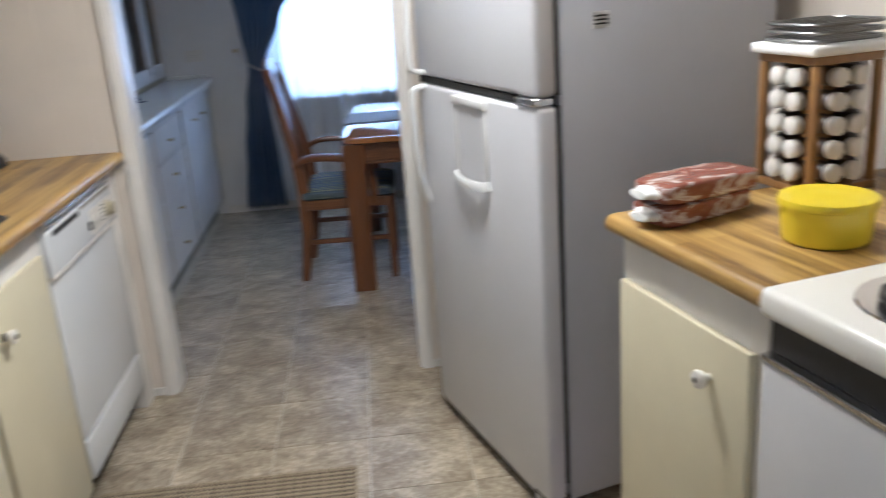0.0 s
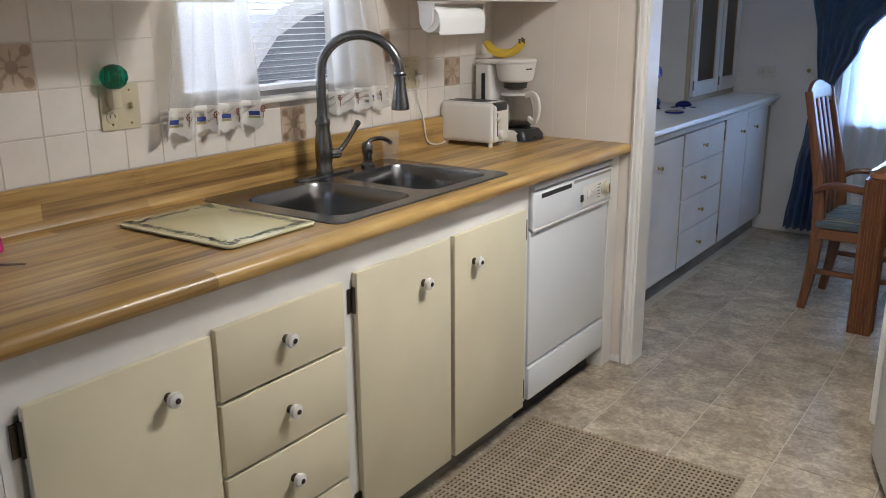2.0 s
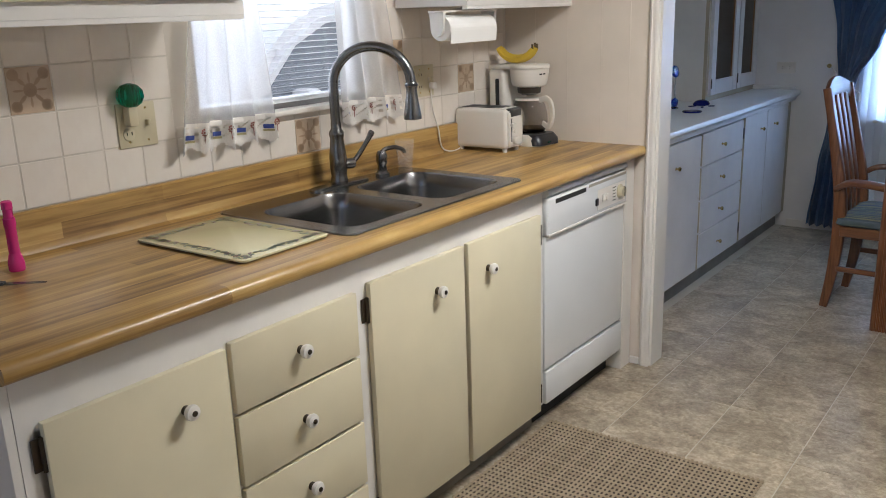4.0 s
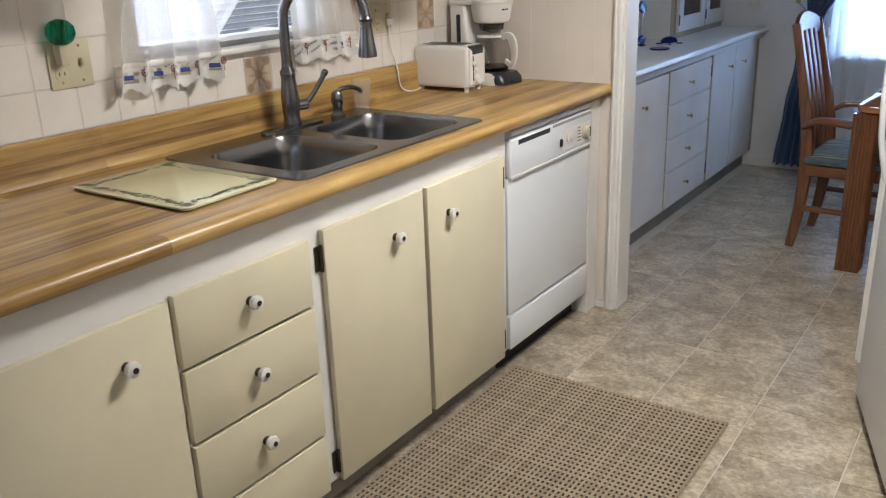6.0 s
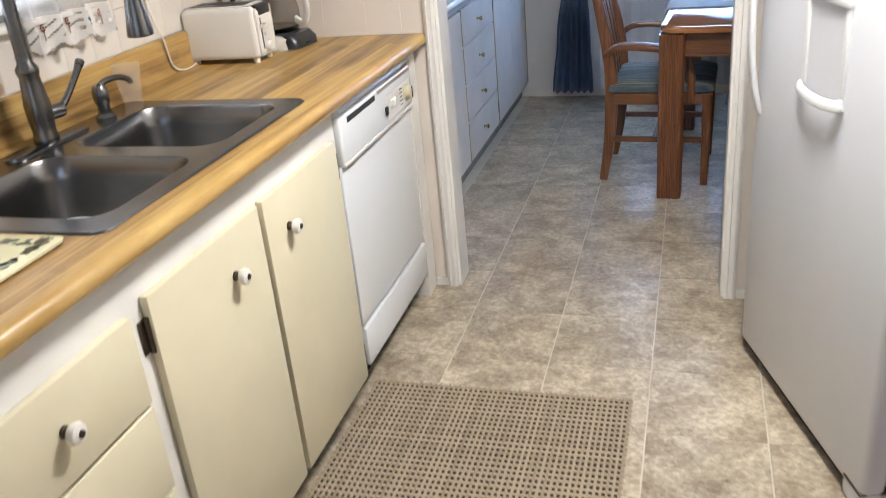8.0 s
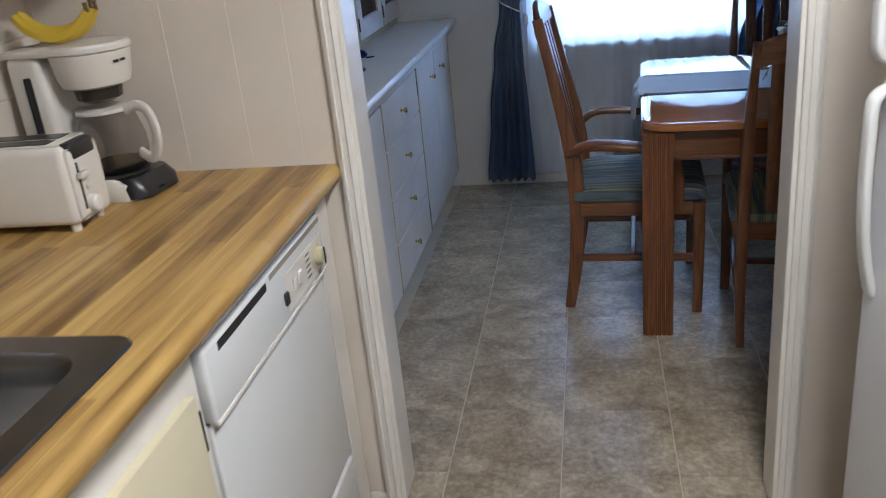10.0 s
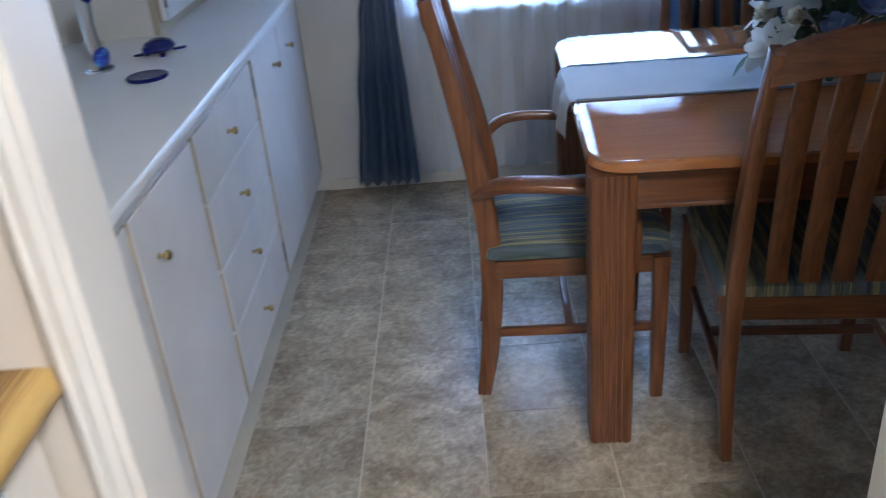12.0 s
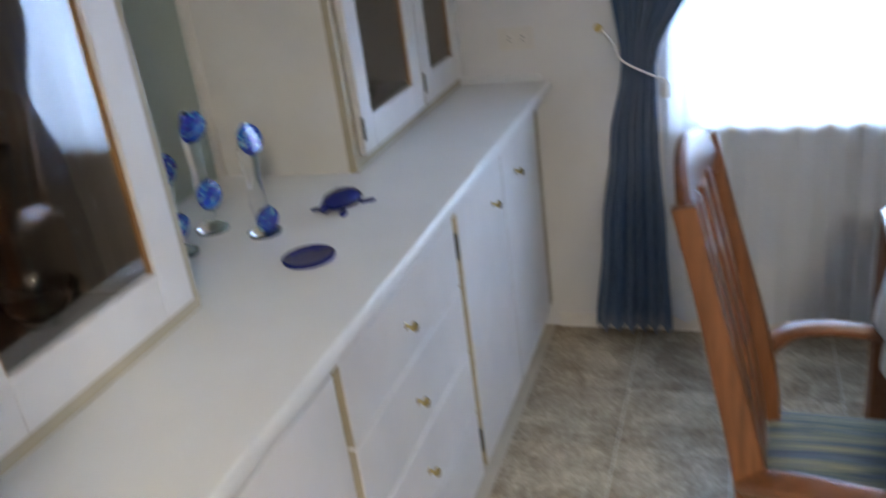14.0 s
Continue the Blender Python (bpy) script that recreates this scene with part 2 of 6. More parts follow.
M = dict(
    wall=paint("wall_panel_paint", (0.72, 0.64, 0.55), 0.55, 0.04, 0.12, (1, 1, 0.08)),
    wall_white=paint("dining_wall_paint", (0.74, 0.72, 0.7), 0.6, 0.04, 0.1),
    alcove_green=paint("alcove_sage_paint", (0.4, 0.46, 0.41), 0.5, 0.04, 0.05),
    ceiling=paint("ceiling_paint", (0.8, 0.78, 0.74), 0.8, 0.03, 0.3),
    trim=paint("white_trim_paint", (0.76, 0.72, 0.66), 0.35, 0.05, 0.05, (1, 1, 0.1)),
    cream=paint("cream_door_paint", (0.68, 0.61, 0.425), 0.4, 0.04, 0.05),
    frame=paint("white_cabinet_frame_paint", (0.76, 0.73, 0.68), 0.42, 0.06, 0.06),
    hutch=paint("white_washed_wood", (0.72, 0.69, 0.66), 0.42, 0.06, 0.22, (1.0, 1.0, 0.05)),
    # tan-cream, darker than the white-washed doors
    hutch_edge=paint("tan_cream_edge", (0.46, 0.39, 0.27), 0.5, 0.1),
    liner=wood("dark_brown_liner", (0.15, 0.125, 0.1), (0.1, 0.085, 0.07), 2, 0.5),
    laminate=paint("white_laminate_top", (0.74, 0.73, 0.7), 0.28, 0.03, 0.02),
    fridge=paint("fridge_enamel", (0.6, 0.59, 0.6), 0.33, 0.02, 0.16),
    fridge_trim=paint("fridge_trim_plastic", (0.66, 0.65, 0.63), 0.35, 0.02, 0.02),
    # cabinet sides are a darker, cooler grey than the door enamel
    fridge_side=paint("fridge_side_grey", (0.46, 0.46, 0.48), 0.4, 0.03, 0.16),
    # white enamel toned down to carry the low light on the oven front
    stove=paint("dimmed_stove_enamel", (0.56, 0.55, 0.55), 0.25, 0.03, 0.02),
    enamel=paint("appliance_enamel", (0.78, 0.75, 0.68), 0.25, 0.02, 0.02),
    dish_enamel=paint("dishwasher_enamel", (0.74, 0.745, 0.74), 0.22, 0.02, 0.02),
    plastic=paint("white_plastic", (0.75, 0.71, 0.645), 0.35, 0.02, 0.02),
    bisque=paint("almond_plastic", (0.56, 0.5, 0.34), 0.35, 0.04, 0.02),
    black=plain("black_plastic", (0.02, 0.02, 0.022), 0.3),
    smoke=plain("smoked_plastic", (0.035, 0.028, 0.022), 0.15),
    # near-black: shade in gaps and under things, plus small dark parts
    dark=plain("gap_shade_and_dark_parts", (0.025, 0.023, 0.02), 0.7),
    # darker brown-grey than the cabinets; also paints the grip recess shade
    toe=paint("toe_kick_and_grip_shade", (0.3, 0.27, 0.22), 0.6, 0.1),
    steel=metal("brushed_stainless", (0.25, 0.245, 0.24), 0.24, (1, 0.3, 1)),
    nickel=metal("brushed_nickel", (0.2, 0.195, 0.19), 0.26),
    alu=metal("grey_aluminium", (0.42, 0.41, 0.41), 0.4),
    brass=metal("polished_brass", (0.75, 0.58, 0.25), 0.16),
    bronze=metal("worn_bronze", (0.1, 0.08, 0.06), 0.45),
    chrome=metal("chrome", (0.75, 0.75, 0.75), 0.1),
    butcher=butcher_block(),
    vinyl=vinyl_tile(),
    grout=paint("pale_joint", (0.58, 0.53, 0.44), 0.5, 0.08),
    tile=ceramic("cream_glazed_tile", ((0.3, (0.7, 0.63, 0.55)), (0.7, (0.76, 0.7, 0.62)))),
    tile_grout=paint("wall_tile_grout", (0.62, 0.56, 0.48), 0.8, 0.08),
    deco=ceramic("brown_patterned_tile", ((0.3, (0.47, 0.35, 0.24)), (0.7, (0.6, 0.475, 0.35))), 0.25),
    deco_line=plain("brown_tile_print", (0.41, 0.285, 0.18), 0.3),
    rug_base=plain("rug_backing", (0.03, 0.02, 0.013), 0.95),
    oak=wood("stained_oak", (0.23, 0.088, 0.033), (0.095, 0.034, 0.013), 2, 0.32),
    oak_x=wood("stained_oak_rail", (0.23, 0.088, 0.033), (0.095, 0.034, 0.013), 0, 0.32),
    oak_y=wood("stained_oak_arm", (0.23, 0.088, 0.033), (0.095, 0.034, 0.013), 1, 0.32),
    tabletop=wood("polished_tabletop", (0.42, 0.17, 0.055), (0.33, 0.122, 0.036), 0, 0.12, 60, 0.01, (1.0, 0.05)),
    seat=striped_cloth(),
    curtain=cloth("blue_curtain_cloth", (0.05, 0.1, 0.2), (0.09, 0.17, 0.31)),
    runner=cloth("pale_blue_linen", (0.52, 0.56, 0.61), (0.63, 0.67, 0.71), 240),
    runner_hem=cloth("grey_blue_hem", (0.2, 0.24, 0.3), (0.3, 0.34, 0.41), 240),
    sheer=sheer("white_sheer", (0.85, 0.88, 0.93), 0.16),
    lace=sheer("white_cotton_voile", (0.86, 0.84, 0.81), 0.52),
    lace_edge=cloth("cream_crochet", (0.66, 0.62, 0.56), (0.84, 0.8, 0.75), 300),
    blue_thread=plain("blue_stitching", (0.05, 0.08, 0.3), 0.8),
    straw_thread=plain("straw_stitching", (0.42, 0.38, 0.2), 0.8),
    red_thread=plain("russet_stitching", (0.25, 0.07, 0.05), 0.8),
    blind=sheer("white_blind_slat", (0.86, 0.86, 0.85), -0.1),
    glass=clear("clear_glass", (0.98, 0.99, 0.99)),
    grey_glass=clear("smoky_glass", (0.72, 0.7, 0.68)),
    cup=sheer("clear_cup_plastic", (0.9, 0.88, 0.84), 0.88),
    green_glass=clear("green_night_light_glass", (0.0, 0.25, 0.13), 0.15),
    swirl=swirled_glass(),
    cobalt=plain("cobalt_enamel", (0.01, 0.014, 0.14), 0.2),
    pane=pane_glass(),
    yellow=paint("yellow_plastic", (0.78, 0.6, 0.02), 0.35, 0.03),
    banana=paint("banana_skin", (0.72, 0.5, 0.04), 0.5, 0.12),
    banana_tip=plain("banana_stem", (0.12, 0.08, 0.03), 0.7),
    paper=paint("paper_towel", (0.84, 0.82, 0.78), 0.95, 0.02, 0.4),
    board=paint("cream_glass_board", (0.72, 0.67, 0.42), 0.12, 0.03, 0.01),
    board_leaf=plain("green_leaf_print", (0.16, 0.19, 0.1), 0.3),
    board_fruit=plain("purple_fruit_print", (0.2, 0.1, 0.1), 0.3),
    rack_wire=metal("dull_grey_wire", (0.22, 0.215, 0.21), 0.4),
    bread_pack=bread_wrapper(),
    bread=paint("brown_bread", (0.42, 0.22, 0.11), 0.8, 0.15),
    rack_wood=wood("honey_rack_wood", (0.36, 0.19, 0.06), (0.2, 0.09, 0.03), 2, 0.4),
    spice=plain("dark_spices", (0.05, 0.027, 0.015), 0.35),
    pink=paint("pink_anodised", (0.6, 0.03, 0.2), 0.25, 0.03),
    purple=paint("lilac_plastic", (0.5, 0.33, 0.62), 0.4, 0.03),
    petal_white=sheer("white_silk_petal", (0.86, 0.84, 0.78), -0.1),
    petal_blue=sheer("blue_silk_petal", (0.38, 0.48, 0.74), -0.1),
    petal_cream=sheer("cream_silk_petal", (0.74, 0.66, 0.48), -0.1),
    leaf=paint("silk_leaf", (0.07, 0.14, 0.075), 0.55, 0.2),
    basket=paint("wicker", (0.3, 0.2, 0.1), 0.7, 0.2),
    outside=glow("bright_daylight", (0.93, 0.97, 1.0), 4.0),
    car_white=paint("white_car_paint", (0.8, 0.8, 0.8), 0.2, 0.01),
    car_glass=plain("dark_car_glass", (0.2, 0.22, 0.25), 0.08),
    ground=paint("concrete", (0.4, 0.39, 0.37), 0.9, 0.1),
    roof=paint("roof_shingle", (0.2, 0.19, 0.18), 0.9, 0.15),
    lampglass=paint("lamp_diffuser", (0.85, 0.83, 0.78), 0.6, 0.01),
)


# ---- mesh helpers ----
def box(x0, x1, y0, y1, z0, z1, bevel=0.0, seg=2):
    bm = bmesh.new()
    bmesh.ops.create_cube(bm, size=1)
    for v in bm.verts:
        v.co = Vector((x0 + (v.co.x + 0.5) * (x1 - x0), y0 + (v.co.y + 0.5) * (y1 - y0), z0 + (v.co.z + 0.5) * (z1 - z0)))
    if bevel:
        bmesh.ops.bevel(bm, geom=bm.edges[:], offset=bevel, segments=seg, affect="EDGES", profile=0.5)
    return bm


def lathe(profile, seg=24, m=None):
    """A turned solid round z from (radius, height) pairs."""
    bm = bmesh.new()
    rings = []
    for r, z in profile:
        rings.append([bm.verts.new((max(r, 1e-4) * math.cos(2 * math.pi * k / seg), max(r, 1e-4) * math.sin(2 * math.pi * k / seg), z)) for k in range(seg)])
    for a, b in zip(rings, rings[1:]):
        for k in range(seg):
            bm.faces.new((a[k], a[(k + 1) % seg], b[(k + 1) % seg], b[k]))
    bm.faces.new(list(reversed(rings[0])))
    bm.faces.new(rings[-1])
    if m:
        bm.transform(m)
    return bm


def sweep(points, section, seg_smooth=1, scales=None):
    """Carries a closed section (list of (a, b)) along points; keeps it upright."""
    pts = [Vector(p) for p in points]
    if seg_smooth > 1:
        fine = []
        for i in range(len(pts) - 1):
            p0, p1, p2, p3 = pts[max(i - 1, 0)], pts[i], pts[i + 1], pts[min(i + 2, len(pts) - 1)]
            for k in range(seg_smooth):
                u = k / seg_smooth
                fine.append(0.5 * ((2 * p1) + (p2 - p0) * u + (2 * p0 - 5 * p1 + 4 * p2 - p3) * u * u + (3 * p1 - p0 - 3 * p2 + p3) * u ** 3))
        pts = fine + [pts[-1]]
    bm = bmesh.new()
    rings = []
    side = None
    for i, p in enumerate(pts):
        d = (pts[min(i + 1, len(pts) - 1)] - pts[max(i - 1, 0)]).normalized()
        if side is None:
            ref = Vector((1, 0, 0)) if abs(d.x) < 0.9 else Vector((0, 1, 0))
            side = (ref - d * ref.dot(d)).normalized()
        side = (side - d * side.dot(d)).normalized()
        up = d.cross(side)
        s = scales(i / (len(pts) - 1)) if scales else 1.0
        rings.append([bm.verts.new(p + side * a * s + up * b * s) for a, b in section])
    n = len(section)
    for a, b in zip(rings, rings[1:]):
        for k in range(n):
            bm.faces.new((a[k], a[(k + 1) % n], b[(k + 1) % n], b[k]))
    bm.faces.new(list(reversed(rings[0])))
    bm.faces.new(rings[-1])
    bmesh.ops.recalc_face_normals(bm, faces=bm.faces[:])
    return bm


def circle(r, n=12, squash=1.0):
    return [(r * math.cos(2 * math.pi * k / n), r * squash * math.sin(2 * math.pi * k / n)) for k in range(n)]


def rounded(w, h, r, n=3):
    """Rounded rectangle section, w by h, centred."""
    out = []
    for cx, cy, a0 in ((w / 2 - r, h / 2 - r, 0), (-w / 2 + r, h / 2 - r, 90), (-w / 2 + r, -h / 2 + r, 180), (w / 2 - r, -h / 2 + r, 270)):
        for k in range(n + 1):
            a = radians(a0 + 90 * k / n)
            out.append((cx + r * math.cos(a), cy + r * math.sin(a)))
    return out


def extrude(poly, lo, hi, axis="z"):
    """A prism from a polygon of two coordinates; axis is the third."""
    bm = bmesh.new()
    put = {"z": lambda a, b, c: (a, b, c), "y": lambda a, b, c: (a, c, b), "x": lambda a, b, c: (c, a, b)}[axis]
    lo_ring = [bm.verts.new(put(a, b, lo)) for a, b in poly]
    hi_ring = [bm.verts.new(put(a, b, hi)) for a, b in poly]
    n = len(poly)
    for k in range(n):
        bm.faces.new((lo_ring[k], lo_ring[(k + 1) % n], hi_ring[(k + 1) % n], hi_ring[k]))
    bm.faces.new(list(reversed(lo_ring)))
    bm.faces.new(hi_ring)
    bmesh.ops.recalc_face_normals(bm, faces=bm.faces[:])
    return bm


def join(*bms):
    out = bmesh.new()
    for b in bms:
        tmp = bpy.data.meshes.new("tmp")
        b.to_mesh(tmp)
        b.free()
        out.from_mesh(tmp)
        bpy.data.meshes.remove(tmp)
    return out


def moved(bm, m):
    bm.transform(m)
    return bm


def part(name, bm, material, parent=None, label="", smooth=True):
    """Links a bmesh as one mesh object, under a thing or part if given."""
    me = bpy.data.meshes.new(name)
    bm.to_mesh(me)
    bm.free()
    me.materials.append(material)
    if smooth:
        for p in me.polygons:
            p.use_smooth = True
        me.set_sharp_from_angle(angle=radians(38))
    ob = new(name, me)
    if parent:
        ob.parent = parent
    if label:
        tagged(ob, label)
    return ob


def thing(name, m, label, category, group="", kind=""):
    e = new(name)
    e.empty_display_size = 0.05
    e.matrix_world = m
    return tagged(e, label, category, group, kind)


def setting(name, bm, material, label="", smooth=False):
    return tagged(part(name, bm, material, None, label, smooth), kind="structure", category=name.split("_")[0])


# ---- structure ----
P0, P1 = 3.36, 3.46        # faces of the wall between kitchen and dining room
OL, OR = 0.678, 1.606       # sides of the opening through it

setting("floor_slab", box(-0.4, RIGHT + 0.1, NEAR - 0.1, FAR + 0.1, -0.12, -0.0025), M["grout"], "pale joints under mottled vinyl floor tiles")
setting("ceiling", box(-0.4, RIGHT + 0.1, NEAR - 0.1, FAR + 0.1, H, H + 0.1), M["ceiling"], "white textured ceiling")
setting("roof", extrude([(-0.8, H + 0.12), (RIGHT + 0.5, H + 0.12), (1.5, H + 0.75)], NEAR - 0.4, FAR + 0.4, "y"), M["roof"], "low pitched shingle roof")
setting("ground", box(-60, 60, -60, 60, -0.3, -0.2), M["ground"], "pale concrete ground outside")

KW = dict(y0=1.765, y1=2.5, z0=1.165, z1=1.74)     # kitchen window opening
setting("wall_kitchen", join(box(-0.12, -0.008, NEAR, KW["y0"], 0, H), box(-0.12, -0.008, KW["y1"], P1, 0, H),
                             box(-0.12, -0.008, KW["y0"], KW["y1"], 0, KW["z0"]), box(-0.12, -0.008, KW["y0"], KW["y1"], KW["z1"], H)), M["wall"], "cream painted kitchen wall")
setting("wall_dining_west", box(-0.33, -0.21, P1, FAR, 0, H), M["wall_white"], "white painted wall behind the built-in hutch")
setting("wall_return", box(-0.33, -0.12, P1 - 0.1, P1, 0, H), M["wall_white"], "short wall return")
DW = dict(x0=0.93, x1=2.1, z0=0.72, z1=2.0)         # dining window opening
setting("wall_far", join(box(-0.37, DW["x0"], FAR, FAR + 0.12, 0, H), box(DW["x1"], RIGHT + 0.1, FAR, FAR + 0.12, 0, H),
                         box(DW["x0"], DW["x1"], FAR, FAR + 0.12, 0, DW["z0"]), box(DW["x0"], DW["x1"], FAR, FAR + 0.12, DW["z1"], H)), M["wall_white"], "white painted wall round the dining window")
setting("wall_dining_east", box(RIGHT, RIGHT + 0.1, P1, FAR, 0, H), M["wall_white"], "plain white painted wall")
setting("wall_partition", join(box(-0.12, OL, P0, P1, 0, H), box(OR, RIGHT + 0.1, P0, P1, 0, H), box(OL, OR, P0, P1, 2.06, H)), M["wall"], "cream wall panelling between kitchen and dining room")
setting("wall_behind", join(box(-0.12, 0.55, NEAR - 0.1, NEAR, 0, H), box(2.05, RIGHT + 0.1, NEAR - 0.1, NEAR, 0, H), box(0.55, 2.05, NEAR - 0.1, NEAR, 0, 0.95), box(0.55, 2.05, NEAR - 0.1, NEAR, 2.05, H)), M["wall"], "plain cream wall with a window")
ANG = radians(13)
CU, CD = Vector((math.sin(ANG), -math.cos(ANG), 0)), Vector((math.cos(ANG), math.sin(ANG), 0))   # along and into the angled run
C0 = Vector((1.955, 2.085, 0))


def angled(a, d, z=0.0):
    """Pose on the angled kitchen run: a metres along it from its far corner, d into it."""
    p = C0 + CU * a + CD * d
    return Matrix.Translation((p.x, p.y, z)) @ Matrix.Rotation(ANG, 4, "Z")


setting("wall_kitchen_east", moved(box(0.76, 0.86, -3.75, 1.56, 0, H), angled(0, 0)), M["wall"], "cream wall behind the stove")

# panel grooves on the partition, baseboards and casings
for x in (0.14, 0.29, 0.44, 0.56):
    setting("trim", box(x, x + 0.004, P0 - 0.0015, P0 - 0.0002, 0.93, H), M["wall"], "narrow panel groove")


def casing(x0, x1, y0, y1, ztop):
    """A door casing with a stepped moulding."""
    w = x1 - x0
    prof = [(x0, y1), (x0, y0 + 0.006), (x0 + 0.004, y0 + 0.002), (x0 + w * 0.3, y0), (x0 + w * 0.36, y0 + 0.004), (x0 + w * 0.66, y0 + 0.004), (x0 + w * 0.72, y0), (x1 - 0.004, y0 + 0.002), (x1, y0 + 0.006), (x1, y1)]
    return extrude(prof, 0, ztop, "z")


setting("door_casing", casing(OL - 0.034, OL + 0.004, P0 - 0.018, P0 - 0.0005, 2.06), M["trim"], "white moulded casing of the opening", True)
setting("door_casing", casing(OR - 0.004, OR + 0.034, P0 - 0.018, P0 - 0.0005, 2.06), M["trim"], "white moulded casing of the opening", True)
setting("door_casing", box(OL - 0.05, OR + 0.05, P0 - 0.018, P0 - 0.0005, 2.062, 2.12, 0.004), M["trim"], "white head casing over the opening")
setting("door_jamb", box(OL + 0.0005, OL + 0.014, P0 - 0.001, P1 + 0.012, 0, 2.06, 0.003), M["trim"], "white jamb of the opening")
setting("door_jamb", box(OR - 0.014, OR - 0.0005, P0 - 0.001, P1 + 0.012, 0, 2.06, 0.003), M["trim"], "white jamb of the opening")
setting("baseboard", box(0.60, OL - 0.036, P0 - 0.012, P0 - 0.0005, 0, 0.03, 0.003), M["trim"], "low white base strip")
setting("baseboard", box(OR + 0.036, 2.3, P0 - 0.012, P0 - 0.0005, 0, 0.03, 0.003), M["trim"], "low white base strip")
setting("baseboard", box(0.5, RIGHT, FAR - 0.01, FAR - 0.0005, 0, 0.05, 0.003), M["trim"], "low white base strip under the window")


# ---- windows ----
def window(name, m, w, h, label):
    """A framed window in its opening: local x across, z up, y into the wall."""
    win = tagged(thing(name, m, label, "window"), kind="structure")
    f = 0.035
    part("window_frame", join(box(0, w, 0.04, 0.09, 0, f, 0.004), box(0, w, 0.04, 0.09, h - f, h, 0.004), box(0, f, 0.04, 0.09, f, h - f, 0.004),
                              box(w - f, w, 0.04, 0.09, f, h - f, 0.004)), M["alu"] if "kitchen" in label else M["trim"], win)
    part("window_sill", box(0.001, w - 0.001, -0.03, 0.04, -0.012, 0.004, 0.004), M["trim"], win)
    p = part("pane", box(f, w - f, 0.062, 0.066, f, h - f), M["pane"], win)
    p.visible_shadow = False
    return win


window("window_1", pose(0, KW["y0"], KW["z0"], 0, 0, 90), KW["y1"] - KW["y0"], KW["z1"] - KW["z0"], "low metal-framed kitchen window over the sink")
window("window_2", pose(DW["x0"], FAR, DW["z0"]), DW["x1"] - DW["x0"], DW["z1"] - DW["z0"], "wide dining room window behind sheer curtains")
# unseen window, added as the opening for the rear fill lamp
window("window_3", pose(2.05, NEAR, 0.95, 0, 0, 180), 1.5, 1.1, "unseen assumed window behind the walk")


def blind(name, m, w, h, tilt, pitch, depth, label):
    b = thing(name, m, label, "window blind")
    part("headrail", box(0, w, -0.015, 0.015, h - 0.03, h, 0.003), M["blind"], b)
    part("bottom_rail", box(0, w, -0.012, 0.012, 0, 0.014, 0.003), M["blind"], b)
    slat = None
    for k in range(int((h - 0.05) / pitch)):
        if slat is None:
            bm = box(0, w, -depth / 2, depth / 2, -0.0006, 0.0006)
            bm.transform(Matrix.Rotation(radians(tilt), 4, "X"))
            slat = part("slat", bm, M["blind"], b, smooth=False)
            slat.location = (0, 0, 0.03)
        else:
            s = slat.copy()
            scene.collection.objects.link(s)
            s.location = (0, 0, 0.03 + k * pitch)
    for x in (w * 0.15, w * 0.85):
        part("cord", box(x, x + 0.002, -0.001, 0.001, 0.01, h - 0.02), M["blind"], b, smooth=False)
    return b


blind("window_blind", pose(-0.03, KW["y0"] + 0.01, KW["z0"] + 0.022, 0, 0, 90), KW["y1"] - KW["y0"] - 0.02, 0.54, -6, 0.019, 0.022, "white mini blind with open slats in the kitchen window")
blind("window_blind", pose(DW["x0"] + 0.01, FAR + 0.02, DW["z0"] + 0.01), DW["x1"] - DW["x0"] - 0.02, 1.26, 18, 0.034, 0.035, "white slatted blind behind the dining room sheers")

# outside: a plain glowing daylight backdrop and a parked car beside the kitchen window
setting("backdrop", box(-6.2, -6, -8, 16, -0.2, 4.5), M["outside"], "bright hazy daylight outside the kitchen window")


def car():
    c = thing("parked_car", pose(-2.61, 4.49, -0.2, 0, 0, 180), "white parked car with dark side glass outside the window", "car")
    prof = [(-2.1, 0.35), (2.1, 0.35), (2.15, 0.8), (2.0, 1.0), (1.2, 1.08), (0.78, 1.5), (0.5, 1.68), (-0.2, 1.8), (-1.6, 1.76), (-2.0, 1.2), (-2.15, 0.9)]
    bm = extrude(prof, -0.85, 0.85, "x")
    bmesh.ops.bevel(bm, geom=bm.edges[:], offset=0.06, segments=2, affect="EDGES")
    part("body", bm, M["car_white"], c)
    part("side_window", extrude([(-1.7, 1.16), (0.98, 1.16), (0.66, 1.48), (0.4, 1.6), (-0.2, 1.68), (-1.5, 1.65)], -0.86, -0.851, "x"), M["car_glass"], c)
    for y in (-1.35, 1.35):
        w = part("wheel", lathe([(0.2, -0.1), (0.33, -0.1), (0.36, -0.05), (0.36, 0.05), (0.33, 0.1), (0.2, 0.1)], 24, pose(0.75, y, 0.36, 0, 90, 0)), M["black"], c)
        part("rim", lathe([(0.05, 0), (0.2, 0.02), (0.2, 0.06), (0.05, 0.08)], 18, pose(0.8, y, 0.36, 0, 90, 0)), M["chrome"], w)
    part("door_mirror", box(-1.02, -0.86, 0.62, 0.74, 1.1, 1.24, 0.03), M["car_white"], c)
    return c


car()


# ---- kitchen: base cabinets ----
FACE, DOOR = 0.594, 0.612


